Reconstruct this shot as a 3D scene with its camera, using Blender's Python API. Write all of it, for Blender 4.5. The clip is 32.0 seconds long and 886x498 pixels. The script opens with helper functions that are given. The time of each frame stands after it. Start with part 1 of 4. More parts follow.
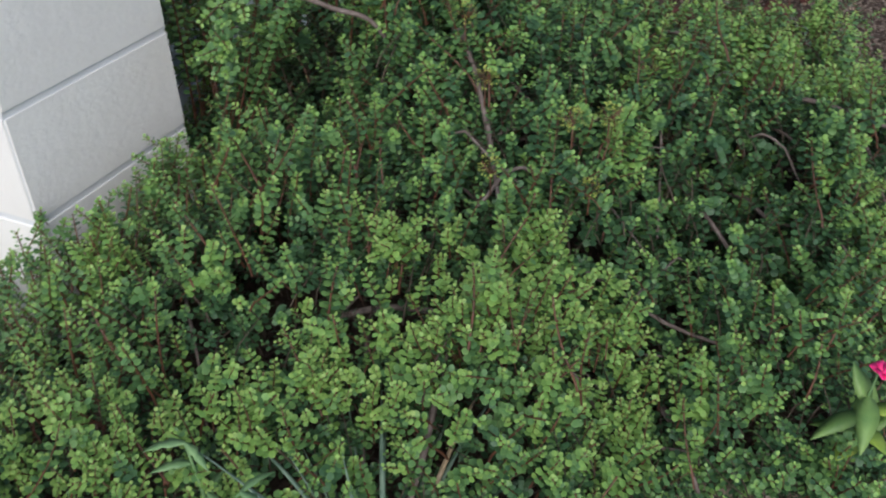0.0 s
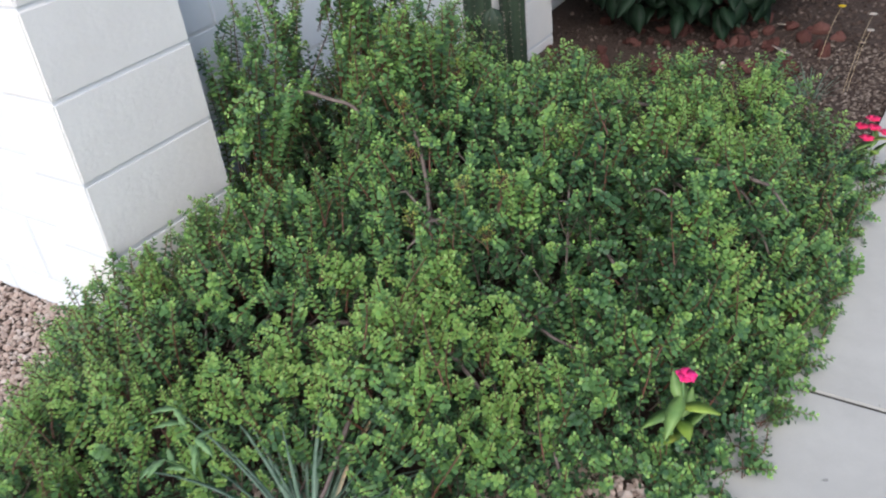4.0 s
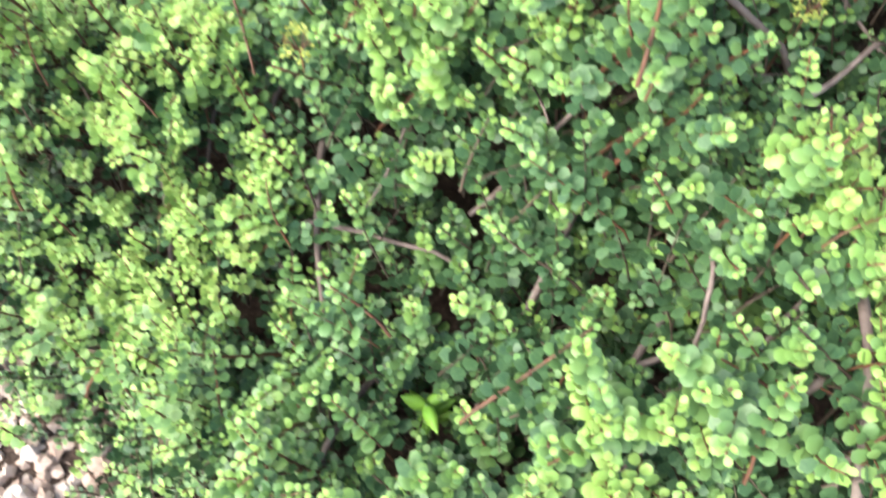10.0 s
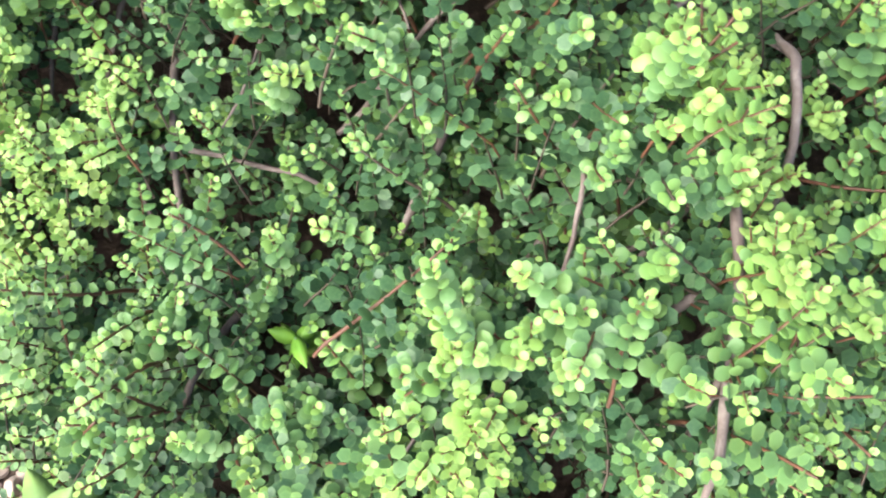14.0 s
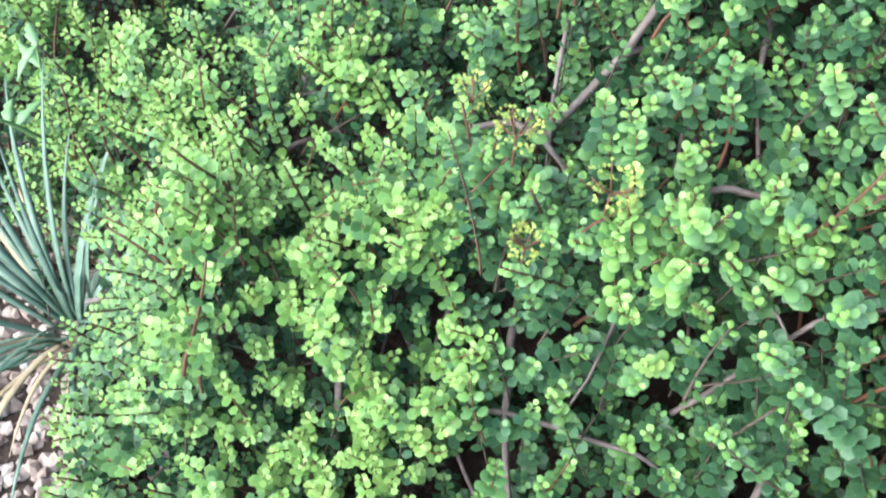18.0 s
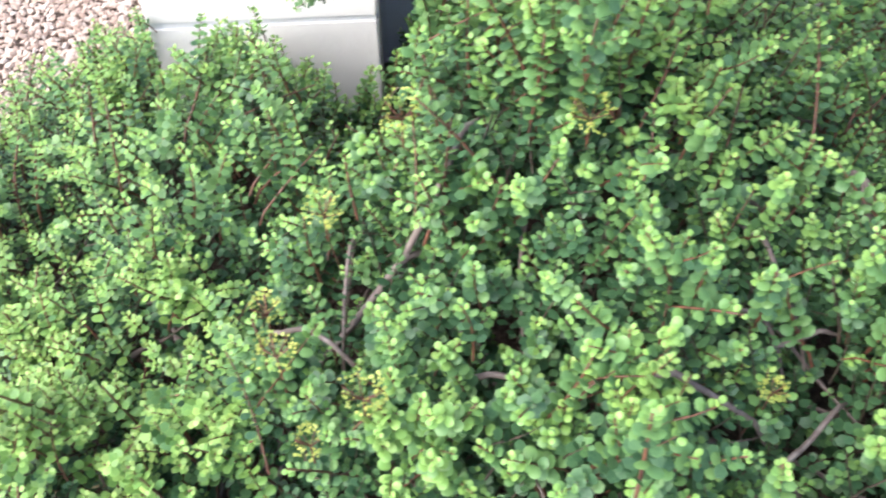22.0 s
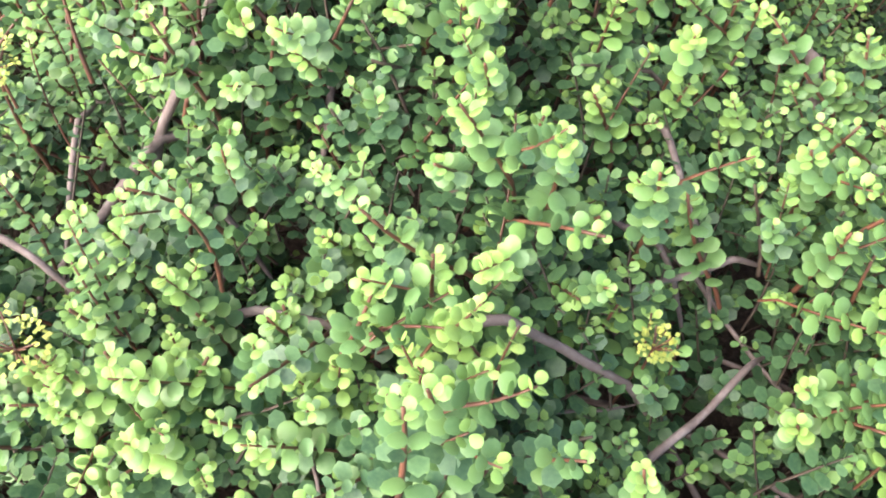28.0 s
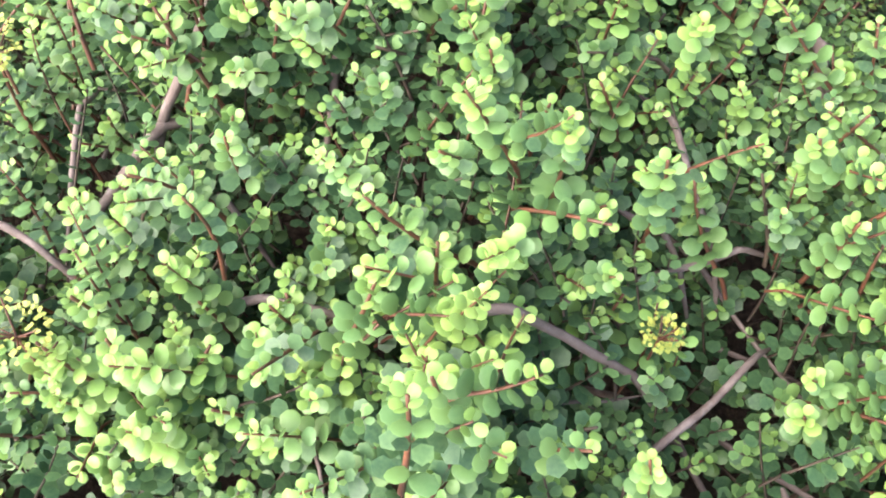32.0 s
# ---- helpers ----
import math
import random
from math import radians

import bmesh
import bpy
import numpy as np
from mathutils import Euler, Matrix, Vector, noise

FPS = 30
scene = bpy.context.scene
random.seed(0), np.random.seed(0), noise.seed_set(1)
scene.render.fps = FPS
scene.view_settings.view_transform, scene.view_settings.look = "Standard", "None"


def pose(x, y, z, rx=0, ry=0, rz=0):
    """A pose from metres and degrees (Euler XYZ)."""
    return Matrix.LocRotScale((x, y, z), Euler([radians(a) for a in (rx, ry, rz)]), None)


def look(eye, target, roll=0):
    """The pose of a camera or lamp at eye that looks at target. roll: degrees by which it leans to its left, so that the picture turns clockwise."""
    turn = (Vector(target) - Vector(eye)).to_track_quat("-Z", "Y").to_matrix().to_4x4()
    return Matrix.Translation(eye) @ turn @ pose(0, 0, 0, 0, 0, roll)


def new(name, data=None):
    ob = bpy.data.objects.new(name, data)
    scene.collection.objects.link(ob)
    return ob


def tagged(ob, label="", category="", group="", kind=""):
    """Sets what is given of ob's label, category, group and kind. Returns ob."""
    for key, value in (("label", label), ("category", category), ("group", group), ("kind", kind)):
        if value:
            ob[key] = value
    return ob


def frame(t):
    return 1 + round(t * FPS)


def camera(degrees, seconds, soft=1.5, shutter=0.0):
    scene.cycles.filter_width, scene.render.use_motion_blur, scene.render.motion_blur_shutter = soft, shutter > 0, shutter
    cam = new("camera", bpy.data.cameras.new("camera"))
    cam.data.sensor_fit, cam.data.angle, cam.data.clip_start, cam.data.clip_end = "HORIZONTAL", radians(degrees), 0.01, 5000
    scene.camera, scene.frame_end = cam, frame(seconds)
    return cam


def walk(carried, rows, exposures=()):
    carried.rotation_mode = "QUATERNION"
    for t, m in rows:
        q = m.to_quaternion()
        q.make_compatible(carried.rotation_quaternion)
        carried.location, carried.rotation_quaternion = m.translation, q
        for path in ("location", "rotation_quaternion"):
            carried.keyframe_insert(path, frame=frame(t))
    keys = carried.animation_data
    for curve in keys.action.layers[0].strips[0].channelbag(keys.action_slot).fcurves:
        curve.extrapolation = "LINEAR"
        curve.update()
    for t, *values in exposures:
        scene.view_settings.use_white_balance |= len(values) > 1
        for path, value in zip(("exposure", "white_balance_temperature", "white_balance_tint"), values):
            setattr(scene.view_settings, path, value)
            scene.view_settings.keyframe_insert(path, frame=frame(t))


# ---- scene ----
cam = camera(54.3, 32.0, 2.0, 0.6)
PATH = [
    (0, (-0.81, -1.108, 1.002), (0.67, -0.436, -0.163), -0.7),
    (0.5, (-0.867, -1.097, 1.005), (0.638, -0.47, -0.153), -1.5),
    (0.7, (-1.181, -1.331, 1.178), (0.337, -0.6, 0.101), -2.4),
    (1, (-1.421, -1.61, 1.37), (0.076, -0.768, 0.346), -5.2),
    (1.5, (-1.406, -1.589, 1.391), (0.102, -0.809, 0.334), -4.7),
    (2, (-1.381, -1.623, 1.36), (0.093, -0.832, 0.263), -5.3),
    (2.5, (-1.311, -1.733, 1.253), (0.129, -0.784, 0.241), -6.7),
    (4.5, (-0.754, -1.663, 1.226), (0.507, -0.602, 0.092), -7.9),
    (5, (-0.567, -1.645, 1.218), (0.536, -0.5, 0.005), -6.0),
    (5.5, (-0.407, -1.576, 1.194), (0.63, -0.384, -0.033), -4.9),
    (6, (-0.235, -1.588, 1.204), (0.655, -0.281, -0.02), -6.6),
    (6.5, (-0.059, -1.615, 1.209), (0.687, -0.28, -0.08), -3.9),
    (7, (0.08, -1.527, 1.223), (0.746, -0.165, -0.081), -2.2),
    (7.2, (0.113, -1.497, 1.213), (0.737, -0.095, -0.071), -2.1),
    (7.5, (0.21, -1.434, 1.252), (0.647, 0.036, -0.032), -3.8),
    (8, (0.336, -1.435, 1.241), (0.572, 0.089, -0.032), -2.5),
    (8.3, (0.386, -1.415, 1.195), (0.529, 0.021, -0.189), -2.3),
    (8.5, (0.384, -1.411, 1.149), (0.543, -0.043, -0.301), -1.5),
    (9, (0.360, -1.350, 1.072), (0.584, -0.274, -0.604), 1.9),
    (9.5, (0.394, -1.354, 1.014), (0.546, -0.383, -0.738), 0.5),
    (10, (0.453, -1.373, 0.944), (0.451, -0.506, -0.852), -0.9),
    (10.5, (0.489, -1.376, 0.913), (0.501, -0.553, -0.903), -1.1),
    (11, (0.504, -1.383, 0.900), (0.560, -0.615, -0.940), 1.2),
    (11.5, (0.514, -1.383, 0.891), (0.581, -0.651, -0.963), 2.4),
    (12, (0.518, -1.384, 0.891), (0.593, -0.664, -0.967), 2.9),
    (12.5, (0.526, -1.382, 0.892), (0.632, -0.659, -0.964), 5.0),
    (13, (0.539, -1.371, 0.890), (0.659, -0.665, -0.972), 5.2),
    (13.5, (0.539, -1.364, 0.889), (0.665, -0.656, -0.972), 5.6),
    (15.5, (0.414, -1.357, 0.892), (0.411, -0.583, -0.952), 2.8),
    (16, (0.356, -1.334, 0.907), (0.324, -0.537, -0.926), 0.8),
    (16.5, (0.311, -1.305, 0.909), (0.303, -0.44, -0.894), 2.3),
    (17, (0.272, -1.287, 0.918), (0.294, -0.367, -0.858), 3.2),
    (17.5, (0.253, -1.27, 0.944), (0.269, -0.271, -0.788), 2.5),
    (18, (0.242, -1.253, 0.957), (0.25, -0.218, -0.754), 2.0),
    (18.5, (0.247, -1.238, 0.984), (0.247, -0.158, -0.699), 0.7),
    (19, (0.239, -1.232, 1.009), (0.207, -0.099, -0.639), -0.4),
    (19.5, (0.242, -1.222, 1.015), (0.197, -0.072, -0.621), -0.8),
    (20, (0.26, -1.214, 1.032), (0.21, -0.048, -0.592), -1.3),
    (20.5, (0.292, -1.22, 1.05), (0.268, -0.026, -0.554), -0.8),
    (21, (0.335, -1.24, 1.072), (0.365, -0.01, -0.505), -0.6),
    (21.5, (0.378, -1.256, 1.085), (0.424, 0.008, -0.464), -0.6),
    (22, (0.429, -1.26, 1.093), (0.508, 0.013, -0.447), -0.3),
    (22.5, (0.483, -1.281, 1.099), (0.594, 0.014, -0.421), -0.0),
    (23, (0.513, -1.299, 1.098), (0.667, -0.009, -0.423), 1.6),
    (23.5, (0.536, -1.308, 1.096), (0.717, -0.008, -0.413), 2.4),
    (24, (0.552, -1.31, 1.094), (0.748, -0.003, -0.407), 2.6),
    (24.5, (0.564, -1.31, 1.076), (0.742, -0.04, -0.458), 2.3),
    (25, (0.571, -1.309, 1.062), (0.729, -0.071, -0.501), 2.7),
    (25.5, (0.553, -1.229, 1.004), (0.701, -0.044, -0.6), 2.5),
    (26, (0.567, -1.147, 0.932), (0.761, -0.036, -0.719), 4.7),
    (26.5, (0.587, -1.113, 0.879), (0.76, -0.025, -0.79), 6.0),
    (28.5, (0.596, -1.099, 0.864), (0.747, -0.012, -0.807), 4.8),
    (29, (0.593, -1.102, 0.865), (0.745, -0.017, -0.808), 5.0),
    (29.5, (0.592, -1.101, 0.864), (0.736, -0.02, -0.813), 4.9),
    (30, (0.593, -1.1, 0.861), (0.738, -0.017, -0.814), 4.9),
    (30.5, (0.596, -1.099, 0.859), (0.741, -0.017, -0.817), 4.9),
    (31, (0.595, -1.098, 0.858), (0.732, -0.018, -0.819), 4.6),
    (31.5, (0.596, -1.098, 0.857), (0.742, -0.017, -0.82), 4.9),
    (32, (0.595, -1.099, 0.858), (0.743, -0.024, -0.822), 5.0),
]
EXPOSURES = [(0.0, -0.32, 6400, 8), (0.7, -0.45, 6300, 10), (1.0, -0.52, 6300, 12), (1.6, -0.30, 6300, 12), (2.5, -0.20, 6300, 12), (4.5, 0.10, 6400, 8), (6.0, 0.20, 6400, 6), (7.0, 0.70, 6750, 8), (8.0, 0.66, 6650, 9), (8.6, 1.00, 6600, 10),
             (9.2, 1.92, 7000, 12), (10.0, 1.75, 7250, 9), (13.0, 1.79, 7150, 10), (16.0, 1.68, 6650, 2), (18.0, 1.56, 6000, 3), (19.0, 1.58, 6200, 11), (21.0, 1.52, 6300, 10), (22.0, 1.45, 6600, 10), (23.0, 1.43, 6950, 13), (24.0, 1.49, 7150, 20), (25.0, 1.90, 7200, 20), (26.0, 1.91, 7200, 17), (32.0, 1.96, 7250, 17)]
walk(cam, [(t, look(eye, target, roll)) for t, eye, target, roll in PATH], EXPOSURES)

# ---- light ----
world = bpy.data.worlds.new("sky")
scene.world = world
world.use_nodes = True
wn = world.node_tree
sky = wn.nodes.new("ShaderNodeTexSky")
sky.sky_type, sky.sun_disc = "NISHITA", False
SUN_EL, SUN_ROT = radians(40), radians(-115)
sky.sun_elevation, sky.sun_rotation = SUN_EL, SUN_ROT
sky.dust_density, sky.air_density = 1.6, 1.0
wn.nodes["Background"].inputs["Strength"].default_value = 0.16
wn.links.new(sky.outputs[0], wn.nodes["Background"].inputs["Color"])
sun_data = bpy.data.lights.new("sun", "SUN")
sun_data.energy, sun_data.angle, sun_data.color = 3.2, radians(70), (1.0, 0.975, 0.94)
sun_ob = new("sun", sun_data)
# the hazy sun stands to the west and south-west, high
sun_ob.matrix_world = look((-4.6, -2.4, 4.6), (0.4, -0.5, 0))


# ---- materials ----
def material(name, rough=0.6, spec=0.5):
    m = bpy.data.materials.new(name)
    m.use_nodes = True
    b = m.node_tree.nodes["Principled BSDF"]
    b.inputs["Roughness"].default_value = rough
    b.inputs["Specular IOR Level"].default_value = spec
    return m, m.node_tree, b


def ramp(nt, fac, stops):
    r = nt.nodes.new("ShaderNodeValToRGB")
    el = r.color_ramp.elements
    while len(el) < len(stops):
        el.new(0.5)
    for e, (p, c) in zip(el, stops):
        e.position, e.color = p, (*c, 1)
    nt.links.new(fac, r.inputs[0])
    return r.outputs[0]


def tex(nt, scale, detail=4.0, rough=0.6, kind="ShaderNodeTexNoise"):
    co = nt.nodes.new("ShaderNodeTexCoord")
    n = nt.nodes.new(kind)
    n.inputs["Scale"].default_value = scale
    if kind == "ShaderNodeTexNoise":
        n.inputs["Detail"].default_value, n.inputs["Roughness"].default_value = detail, rough
    nt.links.new(co.outputs["Object"], n.inputs["Vector"])
    return n


def mix(nt, fac, a, b, mode="MIX"):
    n = nt.nodes.new("ShaderNodeMix")
    n.data_type, n.blend_type = "RGBA", mode
    for sock, v in ((n.inputs[0], fac), (n.inputs[6], a), (n.inputs[7], b)):
        if isinstance(v, (int, float)):
            sock.default_value = v
        elif isinstance(v, tuple):
            sock.default_value = (*v, 1)
        else:
            nt.links.new(v, sock)
    return n.outputs[2]


def bump(nt, b, height, strength, dist):
    n = nt.nodes.new("ShaderNodeBump")
    n.inputs["Strength"].default_value, n.inputs["Distance"].default_value = strength, dist
    nt.links.new(height, n.inputs["Height"])
    nt.links.new(n.outputs[0], b.inputs["Normal"])


def island(nt):
    return nt.nodes.new("ShaderNodeNewGeometry").outputs["Random Per Island"]


def per_object(nt):
    return nt.nodes.new("ShaderNodeObjectInfo").outputs["Random"]


def leaf_material(name, stops, rough, rnd=island):
    m, nt, b = material(name, rough + 0.04, 0.38)
    c = ramp(nt, rnd(nt), stops)
    n = tex(nt, 320, 2)
    c = mix(nt, ramp(nt, n.outputs["Fac"], [(0.35, (0, 0, 0)), (0.75, (0.3, 0.3, 0.3))]), c, (0.135, 0.24, 0.095))
    rim = nt.nodes.new("ShaderNodeAttribute")
    rim.attribute_name = "rim"
    pale = mix(nt, 1.0, c, (1.32, 1.22, 1.18), "MULTIPLY")
    c = mix(nt, ramp(nt, rim.outputs["Fac"], [(0.6, (0, 0, 0)), (1.0, (0.8, 0.8, 0.8))]), c, pale)
    nt.links.new(c, b.inputs["Base Color"])
    return m


# first ramp: older leaves, with the shade inside the bush put into the colour
OLD_SHADED = [(0.0, (0.026, 0.076, 0.039)), (0.5, (0.037, 0.098, 0.045)), (1.0, (0.052, 0.124, 0.051))]
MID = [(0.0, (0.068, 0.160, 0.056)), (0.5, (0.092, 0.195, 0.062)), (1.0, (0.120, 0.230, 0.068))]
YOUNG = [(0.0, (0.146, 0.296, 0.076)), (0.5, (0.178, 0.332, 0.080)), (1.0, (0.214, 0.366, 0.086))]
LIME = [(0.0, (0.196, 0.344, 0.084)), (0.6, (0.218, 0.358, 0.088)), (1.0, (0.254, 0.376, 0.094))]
leaf_lime = leaf_material("leaf_lime", LIME, 0.42)
leaf_mid = leaf_material("leaf_mid", MID, 0.42)
leaf_old_shaded = leaf_material("leaf_old_shaded", OLD_SHADED, 0.42)
leaf_young = leaf_material("leaf_young", YOUNG, 0.40)
leaf_young_piece = leaf_material("leaf_young_piece", YOUNG, 0.40, per_object)

bud_mat = leaf_material("bud", [(0.0, (0.20, 0.27, 0.055)), (0.6, (0.32, 0.37, 0.075)), (1.0, (0.40, 0.40, 0.09))], 0.45)

stem_red, nt, b = material("stem_red", 0.5)
n = tex(nt, 60, 3)
nt.links.new(ramp(nt, n.outputs["Fac"], [(0.3, (0.060, 0.026, 0.017)), (0.7, (0.145, 0.056, 0.031))]), b.inputs["Base Color"])

# darker copy of the stem for inner shoots: their shade is in the colour
stem_shaded, nt, b = material("stem_shaded", 0.7)
n = tex(nt, 60, 3)
nt.links.new(ramp(nt, n.outputs["Fac"], [(0.3, (0.030, 0.022, 0.016)), (0.7, (0.085, 0.060, 0.042))]), b.inputs["Base Color"])

bark, nt, b = material("bark", 0.75)
n = tex(nt, 45, 6, 0.7)
n2 = tex(nt, 12, 2)
c = ramp(nt, n.outputs["Fac"], [(0.30, (0.035, 0.027, 0.025)), (0.5, (0.13, 0.105, 0.098)), (0.75, (0.36, 0.32, 0.30))])
c = mix(nt, n2.outputs["Fac"], c, (0.15, 0.112, 0.10))
nt.links.new(c, b.inputs["Base Color"])
bump(nt, b, n.outputs["Fac"], 0.6, 0.004)


def paint(name, col, dirt):
    m, nt, b = material(name, 0.72, 0.3)
    big, fine, grit = tex(nt, 2.2, 5, 0.65), tex(nt, 90, 5, 0.7), tex(nt, 420, 2)
    c = mix(nt, ramp(nt, big.outputs["Fac"], [(0.42, (0, 0, 0)), (0.8, (0.5, 0.5, 0.5))]), col, dirt)
    c = mix(nt, ramp(nt, grit.outputs["Fac"], [(0.66, (0, 0, 0)), (0.74, (0.35, 0.35, 0.35))]), c, (0.45, 0.42, 0.40))
    nt.links.new(c, b.inputs["Base Color"])
    lump = tex(nt, 26, 4, 0.6)
    rise = mix(nt, 0.6, fine.outputs["Fac"], lump.outputs["Fac"])
    bump(nt, b, rise, 0.55, 0.0045)
    return m


wall_paint = paint("wall_paint", (0.785, 0.820, 0.880), (0.62, 0.63, 0.66))
pier_paint = paint("pier_paint", (0.850, 0.832, 0.822), (0.66, 0.635, 0.62))
joint_paint = paint("joint_paint", (0.72, 0.735, 0.765), (0.56, 0.56, 0.57))

concrete, nt, b = material("concrete", 0.85, 0.3)
big, mid, fine = tex(nt, 1.6, 6, 0.65), tex(nt, 14, 5, 0.7), tex(nt, 260, 4, 0.7)
c = ramp(nt, big.outputs["Fac"], [(0.3, (0.42, 0.405, 0.385)), (0.7, (0.51, 0.495, 0.47))])
c = mix(nt, ramp(nt, mid.outputs["Fac"], [(0.45, (0, 0, 0)), (0.85, (0.4, 0.4, 0.4))]), c, (0.39, 0.375, 0.355))
c = mix(nt, ramp(nt, fine.outputs["Fac"], [(0.62, (0, 0, 0)), (0.72, (0.45, 0.45, 0.45))]), c, (0.30, 0.29, 0.29))
nt.links.new(c, b.inputs["Base Color"])
spot = tex(nt, 38, 1, 0.5)
c = mix(nt, ramp(nt, spot.outputs["Fac"], [(0.76, (0, 0, 0)), (0.785, (0.6, 0.6, 0.6))]), c, (0.15, 0.145, 0.14))
smear = tex(nt, 4.5, 6, 0.75)
c = mix(nt, ramp(nt, smear.outputs["Fac"], [(0.5, (0, 0, 0)), (0.72, (0.45, 0.45, 0.45))]), c, (0.56, 0.545, 0.52))
nt.links.new(c, b.inputs["Base Color"])
bump(nt, b, fine.outputs["Fac"], 0.35, 0.002)

soil, nt, b = material("soil", 0.95, 0.2)
big, fine = tex(nt, 3, 5), tex(nt, 70, 6, 0.75)
c = ramp(nt, fine.outputs["Fac"], [(0.3, (0.028, 0.019, 0.015)), (0.55, (0.080, 0.056, 0.046)), (0.75, (0.20, 0.148, 0.125))])
c = mix(nt, ramp(nt, big.outputs["Fac"], [(0.4, (0, 0, 0)), (0.7, (0.6, 0.6, 0.6))]), c, (0.085, 0.060, 0.050))
nt.links.new(c, b.inputs["Base Color"])
bump(nt, b, fine.outputs["Fac"], 0.9, 0.012)


def stone_material(name, stops, rnd, grain=((0.20, 0.13, 0.11), (0.50, 0.40, 0.35))):
    m, nt, b = material(name, 0.85, 0.3)
    g = tex(nt, 130, 5, 0.7)
    c = mix(nt, 0.35, ramp(nt, rnd(nt), stops), ramp(nt, g.outputs["Fac"], [(0.3, grain[0]), (0.7, grain[1])]))
    nt.links.new(c, b.inputs["Base Color"])
    bump(nt, b, g.outputs["Fac"], 0.5, 0.003)
    return m


PEBBLE = [(0.0, (0.30, 0.215, 0.180)), (0.25, (0.40, 0.305, 0.258)), (0.5, (0.46, 0.365, 0.318)), (0.7, (0.50, 0.400, 0.340)), (0.88, (0.55, 0.475, 0.430)), (1.0, (0.66, 0.60, 0.57))]
LAVA = [(0.0, (0.035, 0.014, 0.012)), (0.6, (0.080, 0.030, 0.026)), (1.0, (0.14, 0.065, 0.055))]
pebble_stuff, pebble_piece = stone_material("pebble_stuff", PEBBLE, island), stone_material("pebble_piece", PEBBLE, per_object)
lava = stone_material("lava", LAVA, per_object, ((0.03, 0.01, 0.008), (0.16, 0.06, 0.045)))


def plain(name, stops, scale, rough=0.5, rel=0.0):
    m, nt, b = material(name, rough)
    n = tex(nt, scale, 4)
    nt.links.new(ramp(nt, n.outputs["Fac"], stops), b.inputs["Base Color"])
    if rel:
        bump(nt, b, n.outputs["Fac"], 0.5, rel)
    return m


blade_mat = plain("blade", [(0.3, (0.062, 0.118, 0.082)), (0.7, (0.170, 0.250, 0.185))], 30)
dry_mat = plain("dry_grass", [(0.3, (0.30, 0.22, 0.13)), (0.7, (0.50, 0.40, 0.26))], 30, 0.7)
weed_mat = plain("weed", [(0.3, (0.11, 0.22, 0.09)), (0.7, (0.20, 0.33, 0.14))], 40)
sprig_mat = plain("sprig_leaf", [(0.3, (0.13, 0.34, 0.045)), (0.7, (0.24, 0.46, 0.06))], 25)
broad_mat = plain("broad_leaf", [(0.3, (0.17, 0.30, 0.05)), (0.6, (0.30, 0.42, 0.07)), (0.8, (0.45, 0.38, 0.06))], 25)
leek_mat = plain("periwinkle_leaf", [(0.3, (0.10, 0.20, 0.055)), (0.7, (0.20, 0.32, 0.09))], 25)
pink_mat = plain("pink_petal", [(0.3, (0.80, 0.015, 0.16)), (0.7, (0.95, 0.05, 0.27))], 60)
red_mat = plain("red_petal", [(0.3, (0.76, 0.015, 0.10)), (0.7, (0.9, 0.05, 0.18))], 60)
yellow_mat = plain("yellow_petal", [(0.3, (0.85, 0.55, 0.01)), (0.7, (0.95, 0.75, 0.03))], 60)
white_mat = plain("seed_head", [(0.3, (0.6, 0.5, 0.42)), (0.7, (0.85, 0.78, 0.70))], 60, 0.8)
cactus_mat = plain("cactus_skin", [(0.3, (0.018, 0.034, 0.02)), (0.7, (0.04, 0.066, 0.036))], 18, 0.6, 0.003)
spine_mat = plain("spine", [(0.3, (0.22, 0.17, 0.13)), (0.7, (0.42, 0.36, 0.30))], 60, 0.7)
# shrub leaf green taken near black: its deep shade is put into the colour
dark_leaf_shaded = plain("dark_leaf_shaded", [(0.3, (0.006, 0.016, 0.009)), (0.7, (0.018, 0.040, 0.021))], 14, 0.5)
dark_leaf_shaded.node_tree.nodes["Principled BSDF"].inputs["Specular IOR Level"].default_value = 0.15
crack = plain("joint_dirt", [(0.3, (0.02, 0.017, 0.015)), (0.7, (0.06, 0.052, 0.046))], 40, 0.9)
dead_leaf = plain("dead_leaf", [(0.3, (0.38, 0.29, 0.22)), (0.7, (0.60, 0.50, 0.42))], 40, 0.8)


# ---- builders ----
def finish(ob, parent=None, label=""):
    if parent is not None:
        ob.parent = parent
    if label:
        ob["label"] = label
    return ob


def mesh_of(name, verts, faces, mats, smooth=True, index=None):
    me = bpy.data.meshes.new(name)
    me.from_pydata([tuple(v) for v in verts], [], [tuple(f) for f in faces])
    for m in mats:
        me.materials.append(m)
    if smooth:
        me.polygons.foreach_set("use_smooth", [True] * len(me.polygons))
    if index is not None:
        me.polygons.foreach_set("material_index", index)
    me.update()
    return me


